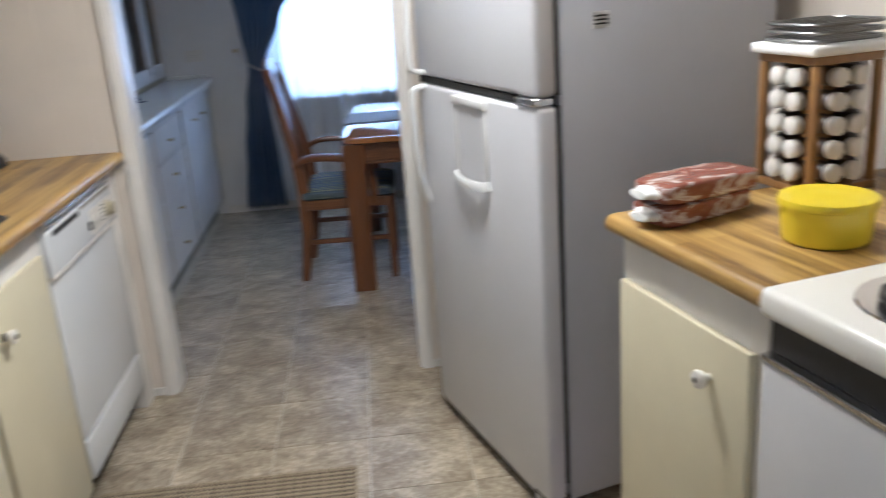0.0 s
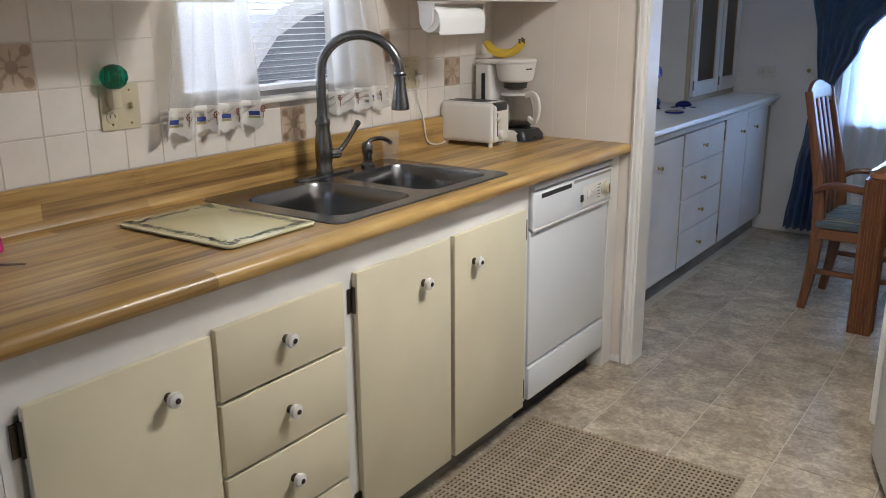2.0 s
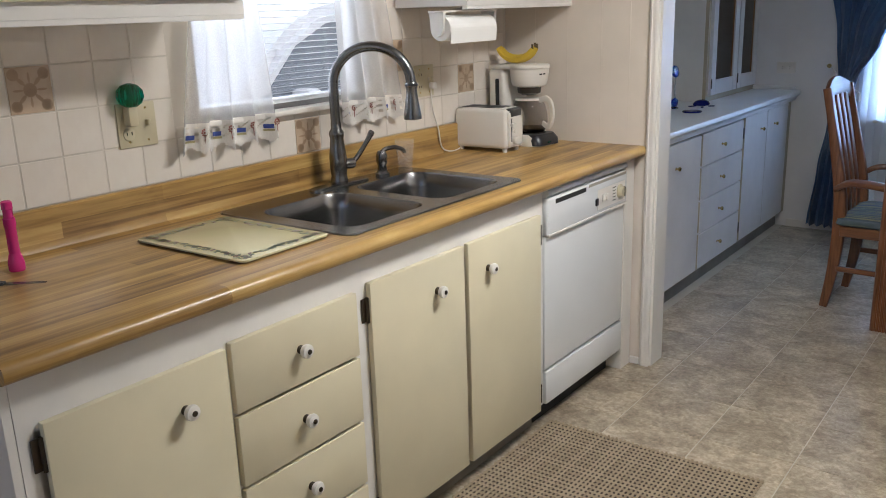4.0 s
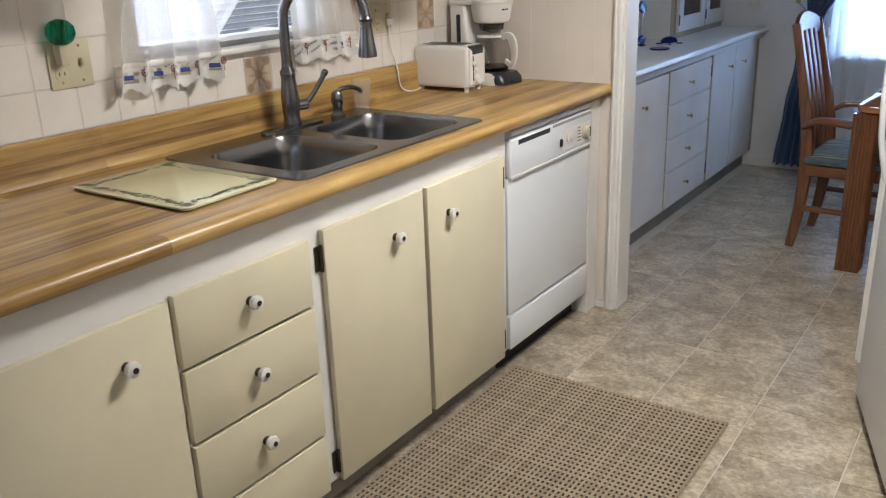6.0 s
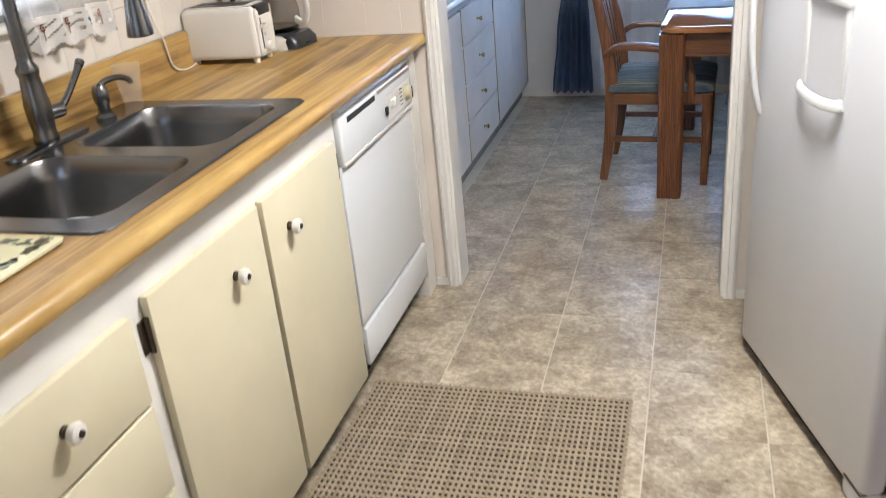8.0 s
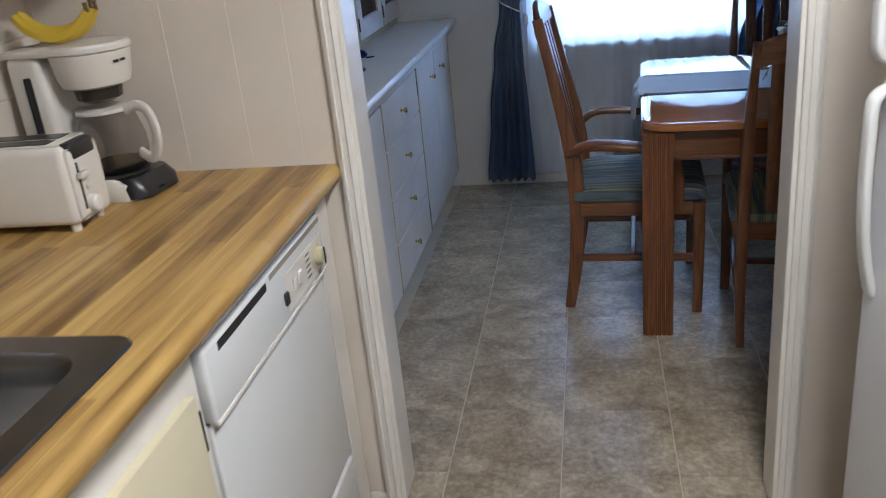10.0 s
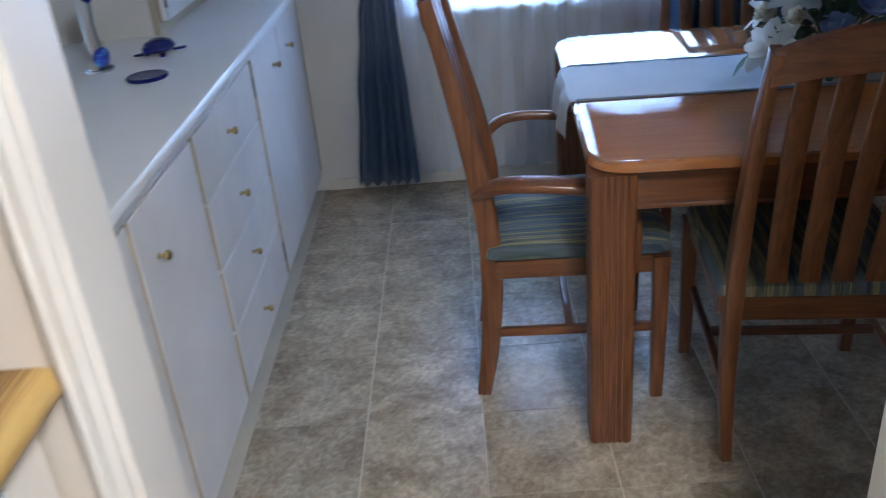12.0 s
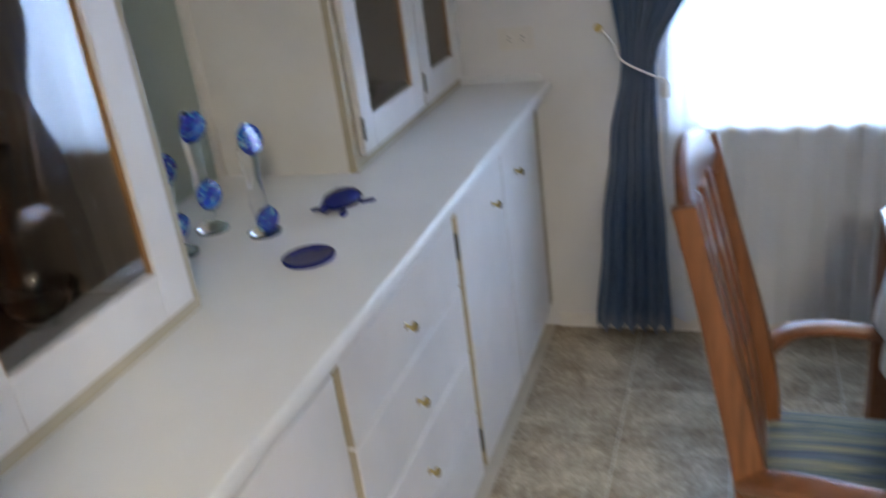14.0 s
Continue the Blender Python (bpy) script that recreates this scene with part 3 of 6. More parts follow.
def knob(parent, y, z, x=DOOR):
    """White ceramic knob with a dark screw in a brass ring, on a stem."""
    k = part("knob", lathe([(0.008, 0.0115), (0.014, 0.014), (0.0175, 0.021), (0.016, 0.028), (0.008, 0.031)], 16, pose(x, y, z, 0, 90, 0)), M["plastic"], parent, "white ceramic knob")
    part("knob_stem", lathe([(0.0105, 0.0003), (0.0105, 0.004), (0.0085, 0.0055), (0.0085, 0.0114)], 14, pose(x, y, z, 0, 90, 0)), M["bronze"], k, "dark bronze knob stem")
    part("knob_centre", lathe([(0.0065, 0.0305), (0.006, 0.033), (0.003, 0.0335)], 12, pose(x, y, z, 0, 90, 0)), M["bronze"], k, "dark bronze knob centre")
    return k


def hinge(parent, y, z, x=FACE):
    return part("hinge", join(box(x + 0.0005, x + 0.004, y - 0.014, y + 0.003, z - 0.032, z + 0.032, 0.001, 1),
                              lathe([(0.005, -0.034), (0.005, 0.034)], 8, pose(x + 0.007, y + 0.004, z))), M["bronze"], parent, "dark bronze hinge")


def slab_door(name, parent, y0, y1, z0, z1, mat, x0=FACE, x1=DOOR):
    """A flat overlay door or drawer front with a small lip and eased edges."""
    return part(name, box(x0 + 0.0006, x1, y0, y1, z0, z1, 0.003, 2), mat, parent)


def kitchen_unit(y0, y1, label, open_rows, depth=0.019):
    c = thing("base_cabinet", pose(0, (y0 + y1) / 2, 0), label, "cabinet", "kitchen base cabinets")
    c.matrix_world = Matrix.Identity(4)
    part("carcass", box(0.02, FACE - depth, y0, y1, 0.095, 0.79), M["frame"], c, smooth=False)
    st = 0.03
    bms = [box(FACE - 0.0185, FACE, y0, y0 + st, 0.095, 0.874), box(FACE - 0.0185, FACE, y1 - st, y1, 0.095, 0.874)]
    for z0, z1 in open_rows:
        bms.append(box(FACE - 0.0185, FACE, y0 + st, y1 - st, z0, z1))
    part("face_frame", join(*bms), M["frame"], c, "white painted face frame", smooth=False)
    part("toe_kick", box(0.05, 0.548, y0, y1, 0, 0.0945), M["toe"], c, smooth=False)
    return c


cab = kitchen_unit(0.856, 1.306, "cream slab-door base cabinet under the wood-look counter", [(0.095, 0.13), (0.76, 0.874)])
d = slab_door("door", cab, 0.896, 1.2985, 0.085, 0.777, M["cream"])
knob(d, 1.183, 0.685)
hinge(cab, 0.89, 0.716)
hinge(cab, 0.89, 0.16)
cab = kitchen_unit(1.306, 1.736, "cream base cabinet with four drawers", [(0.095, 0.12), (0.765, 0.874)], 0.09)
for z0, z1 in ((0.619, 0.784), (0.441, 0.611), (0.261, 0.433), (0.09, 0.253)):
    d = slab_door("drawer", cab, 1.3115, 1.706, z0, z1, M["cream"])
    knob(d, 1.506, (z0 + z1) / 2 + 0.003)
cab = kitchen_unit(1.736, 2.642, "cream two-door sink base cabinet", [(0.095, 0.13), (0.76, 0.874)])
for y0, y1, k, h, hy in ((1.7565, 2.166, 2.031, 1.75, 1), (2.1865, 2.602, 2.286, 2.612, 1)):
    d = slab_door("door", cab, y0, y1, 0.09, 0.794, M["cream"])
    knob(d, k, 0.697)
    for z in (0.722, 0.15):
        hinge(cab, h, z)
setting("trim", box(0.03, FACE - 0.001, 0.838, 0.8555, 0.0, 0.8745, 0.001, 1), M["frame"], "white end panel of the kitchen cabinets")


# ---- kitchen: worktop with backsplash ----
def worktop():
    top, under, front = 0.916, 0.876, 0.645
    nose = [(front - 0.02 + 0.02 * math.cos(a), top - 0.02 + 0.02 * math.sin(a)) for a in [radians(90 - 22.5 * k) for k in range(9)]]
    back = [(0.0, under), (0.0, 1.018), (0.004, 1.023), (0.016, 1.023), (0.02, 1.019), (0.02, 0.935), (0.026, 0.921), (0.04, top)]
    flat = [(0.09, under), (0.09, top)] + nose + [(front - 0.03, under)]
    splash = back + [(0.0895, top), (0.0895, under)]
    t = thing("worktop", Matrix.Identity(4), "butcher-block laminate worktop with rolled edge and backsplash", "countertop")
    end = P0 - 0.001
    part("top", extrude(flat, 0.832, 1.752, "y"), M["butcher"], t)
    part("top", extrude(flat, 2.535, end, "y"), M["butcher"], t)
    part("front_rail", extrude([(0.555, under), (0.555, top)] + nose + [(front - 0.03, under)], 1.752, 2.535, "y"), M["butcher"], t)
    part("backsplash", extrude(splash, 0.832, end, "y"), M["butcher"], t)
    return t


worktop()


# ---- kitchen: sink and tap ----
def loop(cx, cy, w, h, r, z, n=5):
    return [(cx + a, cy + b, z) for a, b in rounded(w, h, r, n)]


def loft(loops, close_last=True):
    bm = bmesh.new()
    rings = [[bm.verts.new(p) for p in l] for l in loops]
    n = len(loops[0])
    for a, b in zip(rings, rings[1:]):
        for k in range(n):
            bm.faces.new((a[k], a[(k + 1) % n], b[(k + 1) % n], b[k]))
    if close_last:
        bm.faces.new(rings[-1])
    return bm


def sink():
    s = thing("kitchen_sink", Matrix.Identity(4), "brushed stainless double-bowl sink set in the worktop", "sink")
    z = 0.9205
    ys = ((1.787, 2.116), (2.176, 2.506))
    x0, x1 = 0.165, 0.535
    bm = bmesh.new()
    edges = []
    loops = [loop(0.322, 2.1435, 0.51, 0.818, 0.03, z)] + [loop((x0 + x1) / 2, (a + b) / 2, x1 - x0, b - a, 0.06, z) for a, b in ys]
    for l in loops:
        vs = [bm.verts.new(p) for p in l]
        edges += [bm.edges.new((vs[k], vs[(k + 1) % len(vs)])) for k in range(len(vs))]
    bmesh.ops.triangle_fill(bm, use_beauty=True, edges=edges)
    bmesh.ops.recalc_face_normals(bm, faces=bm.faces[:])
    if bm.faces[:][0].normal.z < 0:
        bmesh.ops.reverse_faces(bm, faces=bm.faces[:])
    skirt = loft([loop(0.322, 2.1435, 0.51, 0.818, 0.03, z), loop(0.322, 2.1435, 0.518, 0.826, 0.034, z - 0.0035)], False)
    part("rim", join(bm, skirt), M["steel"], s)
    for a, b in ys:
        cx, cy, w, h = (x0 + x1) / 2, (a + b) / 2, x1 - x0, b - a
        bowl = loft([loop(cx, cy, w, h, 0.06, z), loop(cx, cy, w - 0.008, h - 0.008, 0.058, z - 0.006), loop(cx, cy, w - 0.02, h - 0.02, 0.055, z - 0.05),
                     loop(cx, cy, w - 0.04, h - 0.04, 0.05, z - 0.13), loop(cx, cy, w - 0.06, h - 0.06, 0.045, z - 0.155), loop(cx, cy, w - 0.1, h - 0.1, 0.03, z - 0.165)])
        bmesh.ops.recalc_face_normals(bowl, faces=bowl.faces[:])
        bmesh.ops.reverse_faces(bowl, faces=bowl.faces[:])
        p = part("bowl", bowl, M["steel"], s)
        part("drain", lathe([(0.055, 0), (0.052, 0.004), (0.04, 0.003), (0.03, 0.0), (0.012, 0.001), (0.008, 0.006)], 24, pose(cx, cy, z - 0.1655)), M["chrome"], p, "round chrome strainer")


sink()


def tap():
    t = thing("kitchen_tap", pose(0.112, 2.19, 0.9208), "brushed nickel gooseneck tap with pull-down spray head", "faucet")
    part("deck_plate", loft([[(a, b, 0) for a, b in rounded(0.055, 0.25, 0.027, 5)], [(a, b, 0.006) for a, b in rounded(0.053, 0.248, 0.026, 5)], [(a, b, 0.009) for a, b in rounded(0.04, 0.235, 0.02, 5)]]), M["nickel"], t)
    part("body", lathe([(0.027, 0.006), (0.028, 0.018), (0.0245, 0.03), (0.027, 0.06), (0.028, 0.09), (0.024, 0.125), (0.021, 0.15), (0.024, 0.162), (0.024, 0.17), (0.0165, 0.182), (0.0165, 0.2)], 24), M["nickel"], t)
    tip = Vector((0.21, 0.125, 0.285))
    pts = [(0, 0, 0.19), (0, 0, 0.315)]
    for k in range(1, 10):
        a = math.pi * k / 9
        r = 0.5
        pts.append((tip.x * r * (1 - math.cos(a)), tip.y * r * (1 - math.cos(a)), 0.315 + 0.115 * math.sin(a)))
    part("neck", sweep(pts, circle(0.0155, 14), 3), M["nickel"], t)
    h = part("spray_head", lathe([(0.0165, 0.035), (0.019, 0.03), (0.019, 0.022), (0.0165, 0.012), (0.019, -0.01), (0.024, -0.045), (0.028, -0.068), (0.028, -0.078), (0.02, -0.08)], 20, pose(tip.x, tip.y, tip.z)), M["nickel"], t)
    part("collar", lathe([(0.0205, 0.024), (0.0205, 0.029)], 20, pose(tip.x, tip.y, tip.z)), M["black"], h)
    part("lever_hub", lathe([(0.006, 0.02), (0.0165, 0.022), (0.0165, 0.05), (0.0145, 0.056), (0.006, 0.058)], 18, pose(0, 0, 0.066, -90, 0, -18)), M["nickel"], t)
    l = part("lever", sweep([(0.014, 0.046, 0.068), (0.019, 0.064, 0.08), (0.026, 0.086, 0.105), (0.034, 0.108, 0.135), (0.037, 0.118, 0.15)], circle(0.0085, 12), 3, lambda u: 1.05 - 0.35 * u + 0.5 * u ** 4), M["nickel"], t)
    part("lever_tip", lathe([(0.007, -0.006), (0.0105, -0.003), (0.0105, 0.005), (0.007, 0.009)], 14, pose(0.038, 0.12, 0.153, -32, 8, 0)), M["nickel"], l)
    s = thing("soap_dispenser", pose(0.125, 2.385, 0.9208), "brushed nickel soap pump on the sink deck", "soap dispenser")
    part("base", lathe([(0.024, 0), (0.024, 0.008), (0.016, 0.016), (0.0145, 0.035), (0.0185, 0.045), (0.0195, 0.065), (0.016, 0.078), (0.012, 0.084)], 20), M["nickel"], s)
    part("spout", sweep([(0.002, 0.0, 0.08), (0.004, 0.02, 0.088), (0.012, 0.06, 0.088), (0.018, 0.09, 0.076), (0.019, 0.098, 0.066)], circle(0.0075, 10), 3), M["nickel"], s)
    c = thing("plastic_cup", pose(0.078, 2.565, 0.9162), "empty clear plastic tumbler on the worktop", "cup")
    part("cup_wall", lathe([(0.024, 0.0), (0.0245, 0.002), (0.035, 0.096), (0.0365, 0.099), (0.0335, 0.098), (0.0225, 0.004), (0.001, 0.004)], 24), M["cup"], c)


tap()

# ---- kitchen: things on the worktop ----
brd = thing("cutting_board", pose(0.336, 1.566, 0.9164, 0, 0, 1), "cream glass board with a leaf border beside the sink", "cutting board")
part("board", loft([[(a, b, 0.003) for a, b in rounded(0.394, 0.28, 0.015, 4)], [(a, b, 0.008) for a, b in rounded(0.396, 0.283, 0.016, 4)], [(a, b, 0.0088) for a, b in rounded(0.392, 0.279, 0.014, 4)]]), M["board"], brd)
for sx in (-0.17, 0.17):
    for sy in (-0.115, 0.115):
        part("foot", lathe([(0.008, 0), (0.008, 0.0031)], 10, pose(sx, sy, 0)), M["dark"], brd)
rng = random.Random(5)
leaves, fruits = [], []
for k in range(300):
    u = rng.random() * 1.3
    if u < 0.39:
        x, y = -0.195 + u, -0.115
    elif u < 0.65:
        x, y = 0.17, -0.13 + (u - 0.39)
    elif u < 1.04:
        x, y = -0.195 + (u - 0.65), 0.115
    else:
        x, y = -0.17, -0.13 + (u - 1.04)
    x, y = max(-0.185, min(0.185, x + rng.uniform(-0.009, 0.009))), max(-0.13, min(0.13, y + rng.uniform(-0.009, 0.009)))
    r = rng.uniform(0.004, 0.009)
    mark = extrude(circle(r, 7, 0.55), 0, 0.0004, "z")
    mark.transform(pose(x, y, 0.0089, 0, 0, rng.uniform(0, 180)))
    (fruits if rng.random() < 0.22 else leaves).append(mark)
tagged(part("leaf_border", join(*leaves), M["board_leaf"], brd, "printed green leaf border", False), kind="stuff")
tagged(part("fruit_border", join(*fruits), M["board_fruit"], brd, "printed purple fruit", False), kind="stuff")


def toaster():
    t = thing("toaster", pose(0.125, 3.03, 0.916, 0, 0, 1), "white two-slot toaster beside the coffee maker", "toaster")
    body = box(-0.122, 0.12, -0.076, 0.076, 0.014, 0.165, 0.016, 4)
    for v in body.verts:
        v.co.x *= 1 - 0.12 * (v.co.z - 0.014)
        v.co.y *= 0.8 - 0.35 * max(0, v.co.z - 0.09)
    part("body", body, M["plastic"], t)
    part("top_rim", box(-0.108, 0.106, -0.05, 0.05, 0.1645, 0.168, 0.002, 2), M["plastic"], t)
    for y in (-0.023, 0.023):
        part("slot", box(-0.095, 0.082, y - 0.018, y + 0.018, 0.1675, 0.1695, 0.0008, 1), M["black"], t, "dark bread slot")
    e = part("end_panel", box(0.112, 0.126, -0.052, 0.052, 0.02, 0.158, 0.012, 4), M["plastic"], t)
    part("dark_cap", box(0.096, 0.1272, -0.042, 0.042, 0.132, 0.1665, 0.008, 3), M["black"], e, "dark lever housing")
    part("lever_slot", box(0.1258, 0.127, -0.036, -0.03, 0.04, 0.13), M["black"], e)
    part("lever", box(0.126, 0.14, -0.046, -0.016, 0.1, 0.112, 0.004, 2), M["plastic"], e)
    part("dial", lathe([(0.017, 0), (0.0165, 0.012), (0.013, 0.016), (0.004, 0.0165)], 20, pose(0.126, -0.012, 0.045, 0, 90, 0)), M["plastic"], e)
    part("button", lathe([(0.007, 0), (0.0065, 0.006), (0.003, 0.007)], 12, pose(0.126, -0.014, 0.08, 0, 90, 0)), M["plastic"], e)
    for x in (-0.1, 0.1):
        for y in (-0.042, 0.042):
            part("foot", lathe([(0.009, 0), (0.01, 0.0155)], 10, pose(x, y, 0)), M["plastic"], t)
    part("cord", sweep([(-0.119, 0.01, 0.03), (-0.1, -0.06, 0.006), (-0.096, -0.13, 0.006), (-0.099, -0.18, 0.03), (-0.0995, -0.198, 0.105), (-0.112, -0.206, 0.16), (-0.117, -0.212, 0.22), (-0.112, -0.217, 0.262)], circle(0.003, 6), 4), M["plastic"], t, "white power cord")
    part("cord_plug", box(-0.1155, -0.092, -0.228, -0.206, 0.254, 0.276, 0.004, 2), M["plastic"], t, "white cord plug")


toaster()


def coffee_maker():
    c = thing("coffee_maker", pose(0.165, 3.235, 0.9162, 0, 0, -8), "white drip coffee maker with a glass carafe", "coffee maker")
    ring = lambda cx, w, h, r, z: [(cx + a, b, z) for a, b in rounded(w, h, r, 6)]
    part("base", loft([ring(0, 0.25, 0.165, 0.06, 0), ring(0, 0.256, 0.17, 0.062, 0.006), ring(-0.003, 0.25, 0.166, 0.06, 0.034), ring(-0.01, 0.232, 0.152, 0.055, 0.044)]), M["plastic"], c)
    panel = loft([ring(0.096, 0.076, 0.15, 0.036, 0.004), ring(0.094, 0.074, 0.15, 0.036, 0.026), ring(0.08, 0.062, 0.136, 0.03, 0.0455)])
    for v in panel.verts:
        v.co.z -= max(0.0, 0.06 - v.co.x) * 0.12 * (v.co.z > 0.02)
    part("control_panel", panel, M["black"], c, "glossy black front panel")
    part("switch", box(0.128, 0.1335, -0.02, 0.005, 0.01, 0.018, 0.002, 1), M["green_glass"], c)
    part("warming_plate", lathe([(0.066, 0.0435), (0.066, 0.0475), (0.05, 0.048)], 24, pose(0.026, 0, 0)), M["dark"], c)
    tank = box(-0.13, -0.05, -0.072, 0.072, 0.035, 0.3, 0.014, 3)
    for v in tank.verts:
        v.co.x += 0.022 * (0.3 - v.co.z) / 0.265 * (v.co.x > -0.09)
    part("tank", tank, M["plastic"], c)
    part("water_gauge", box(-0.088, -0.072, -0.0735, -0.0722, 0.1, 0.262, 0.004, 2), M["black"], c)
    part("brew_basket", lathe([(0.05, 0.228), (0.067, 0.234), (0.073, 0.25), (0.079, 0.292), (0.08, 0.3)], 32, pose(0.026, 0, 0)), M["plastic"], c)
    part("drip_cone", lathe([(0.03, 0.197), (0.046, 0.205), (0.049, 0.2278)], 24, pose(0.026, 0, 0)), M["smoke"], c, "dark drip cone under the basket")
    part("lid", join(box(-0.128, 0.0, -0.074, 0.074, 0.299, 0.316, 0.006, 2), lathe([(0.0805, 0.301), (0.083, 0.304), (0.083, 0.312), (0.078, 0.317), (0.02, 0.319)], 32, pose(0.026, 0, 0))), M["plastic"], c)
    for k in range(2):
        part("mark", box(0.1015, 0.1045, -0.03 + 0.02 * k, -0.016 + 0.02 * k, 0.278, 0.283), M["dark"], c)
    j = thing("carafe", Matrix.Identity(4), "", "")
    j.parent = c
    j.location = (0.026, 0, 0.0485)
    wall = [(0.03, 0), (0.058, 0.001), (0.068, 0.012), (0.074, 0.04), (0.073, 0.07), (0.064, 0.105), (0.055, 0.125), (0.055, 0.134), (0.0525, 0.133), (0.0525, 0.124), (0.0615, 0.104), (0.0705, 0.07), (0.0715, 0.04), (0.0655, 0.013), (0.056, 0.004), (0.001, 0.003)]
    part("glass_jug", lathe(wall, 32), M["grey_glass"], j, "clear glass jug")
    part("band", lathe([(0.0555, 0.127), (0.057, 0.128), (0.057, 0.134), (0.0555, 0.135)], 28), M["plastic"], j, "thin white rim band")
    part("coffee_dregs", lathe([(0.052, 0.0055), (0.062, 0.0125), (0.064, 0.0165), (0.001, 0.0165)], 24), M["smoke"], j)
    part("handle", sweep([(0.056, -0.004, 0.128), (0.09, -0.007, 0.138), (0.117, -0.012, 0.122), (0.125, -0.012, 0.08), (0.116, -0.01, 0.042), (0.098, -0.006, 0.026), (0.07, -0.003, 0.04)], rounded(0.012, 0.022, 0.005, 2), 3), M["plastic"], j, "white jug handle")


coffee_maker()


def bananas():
    b = thing("banana_bunch", pose(0.14, 3.225, 1.2352) @ Matrix.Scale(0.8, 4), "bunch of ripe yellow bananas on top of the coffee maker", "fruit")
    for k, (dy, lift, turn) in enumerate(((-0.028, 0.0, -6), (0.0, 0.006, 0), (0.03, 0.0, 7))):
        pts = []
        for i in range(8):
            u = i / 7
            a = radians(-62 + 124 * u)
            pts.append((0.115 * math.sin(a), dy * (1 - 0.6 * u), 0.0195 + lift + 0.105 * (1 - math.cos(a))))
        s = sweep(pts, [(0.018 * math.cos(t), 0.018 * math.sin(t)) for t in [2 * math.pi * q / 6 for q in range(6)]], 2, lambda u: max(0.22, math.sin(math.pi * min(1, 0.1 + 0.84 * u)) ** 0.45))
        s.transform(Matrix.Rotation(radians(turn), 4, "Z"))
        p = part("banana", s, M["banana"], b)
        tipm = Matrix.Rotation(radians(turn), 4, "Z") @ Matrix.Translation(pts[-1])
        part("stem", lathe([(0.006, -0.004), (0.005, 0.01), (0.006, 0.02)], 8, tipm), M["banana_tip"], p)


bananas()


def outlet(name, y, z, label, night_light):
    o = tagged(thing(name, pose(0.0, y, z), label, "wall plate"), kind="structure")
    part("plate", box(0.0005, 0.006, -0.058, 0.058, -0.058, 0.058, 0.003, 2), M["bisque"], o)
    rec = part("receptacle", join(lathe([(0.017, 0), (0.017, 0.0075), (0.015, 0.0082)], 18, pose(0.0005, -0.028, -0.022, 0, 90, 0)), lathe([(0.017, 0), (0.017, 0.0075), (0.015, 0.0082)], 18, pose(0.0005, -0.028, 0.022, 0, 90, 0))), M["bisque"], o)
    for z_ in (-0.022, 0.022):
        for dy in (-0.007, 0.007):
            part("slot", box(0.0085, 0.0095, -0.028 + dy - 0.0012, -0.028 + dy + 0.0012, z_ - 0.003, z_ + 0.006), M["dark"], rec, smooth=False)
    part("toggle", box(0.005, 0.02, 0.024, 0.033, -0.004, 0.012, 0.002, 1), M["bisque"], o)
    for y_ in (-0.028, 0.028):
        for z_ in (-0.042, 0.042):
            part("screw", lathe([(0.003, 0.006), (0.0028, 0.0072)], 8, pose(0, y_, z_, 0, 90, 0)), M["brass"], o)
    return o


outlet("outlet_1", 1.558, 1.186, "almond two-gang wall plate with outlet and switch", True)
outlet("outlet_2", 2.785, 1.2, "almond two-gang wall plate with outlet and switch", False)
nl = thing("night_light", pose(0.009, 1.53, 1.208), "small plug-in night light with ribbed green glass shade", "night light")
part("plug", box(0, 0.03, -0.014, 0.014, -0.022, 0.03, 0.006, 2), M["bisque"], nl)
shade = lathe([(0.014, 0.0), (0.026, 0.008), (0.033, 0.025), (0.031, 0.042), (0.02, 0.055), (0.006, 0.06)], 32)
for v in shade.verts:
    a = math.atan2(v.co.y, v.co.x)
    s = 1 + 0.07 * math.cos(12 * a)
    v.co.x *= s
    v.co.y *= s
shade.transform(pose(0.022, 0, 0.028))
part("shade", shade, M["green_glass"], nl, "ribbed green glass shade")
fl = thing("flashlight", pose(0.115, 1.135, 0.9162), "pink metal flashlight standing on its head", "flashlight")
part("head", lathe([(0.016, 0), (0.0175, 0.004), (0.0175, 0.02), (0.0125, 0.04)], 20), M["pink"], fl)
part("barrel", lathe([(0.0118, 0.04), (0.0118, 0.1), (0.013, 0.102), (0.013, 0.12), (0.0105, 0.122), (0.0105, 0.14)], 20), M["pink"], fl)
part("tail_cap", lathe([(0.0105, 0.14), (0.012, 0.142), (0.0115, 0.158), (0.008, 0.16)], 20), M["pink"], fl)
sc = thing("scissors", pose(0.2, 1.06, 0.9162, 0, 0, 40), "dark scissors lying on the worktop", "scissors")
for s in (-1, 1):
    b = part("blade", extrude([(0.0, 0.002 * s), (0.09, 0.003 * s), (0.0, 0.009 * s)], 0.002, 0.004, "z"), M["steel"], sc)
    part("handle", sweep([(-0.07 + 0.022 * math.cos(a), s * (0.018 + 0.014 * math.sin(a)), 0.004) for a in [2 * math.pi * k / 12 for k in range(12)]] + [(-0.048, s * 0.018, 0.004), (0.002, s * 0.004, 0.004)], circle(0.004, 6)), M["black"], b)


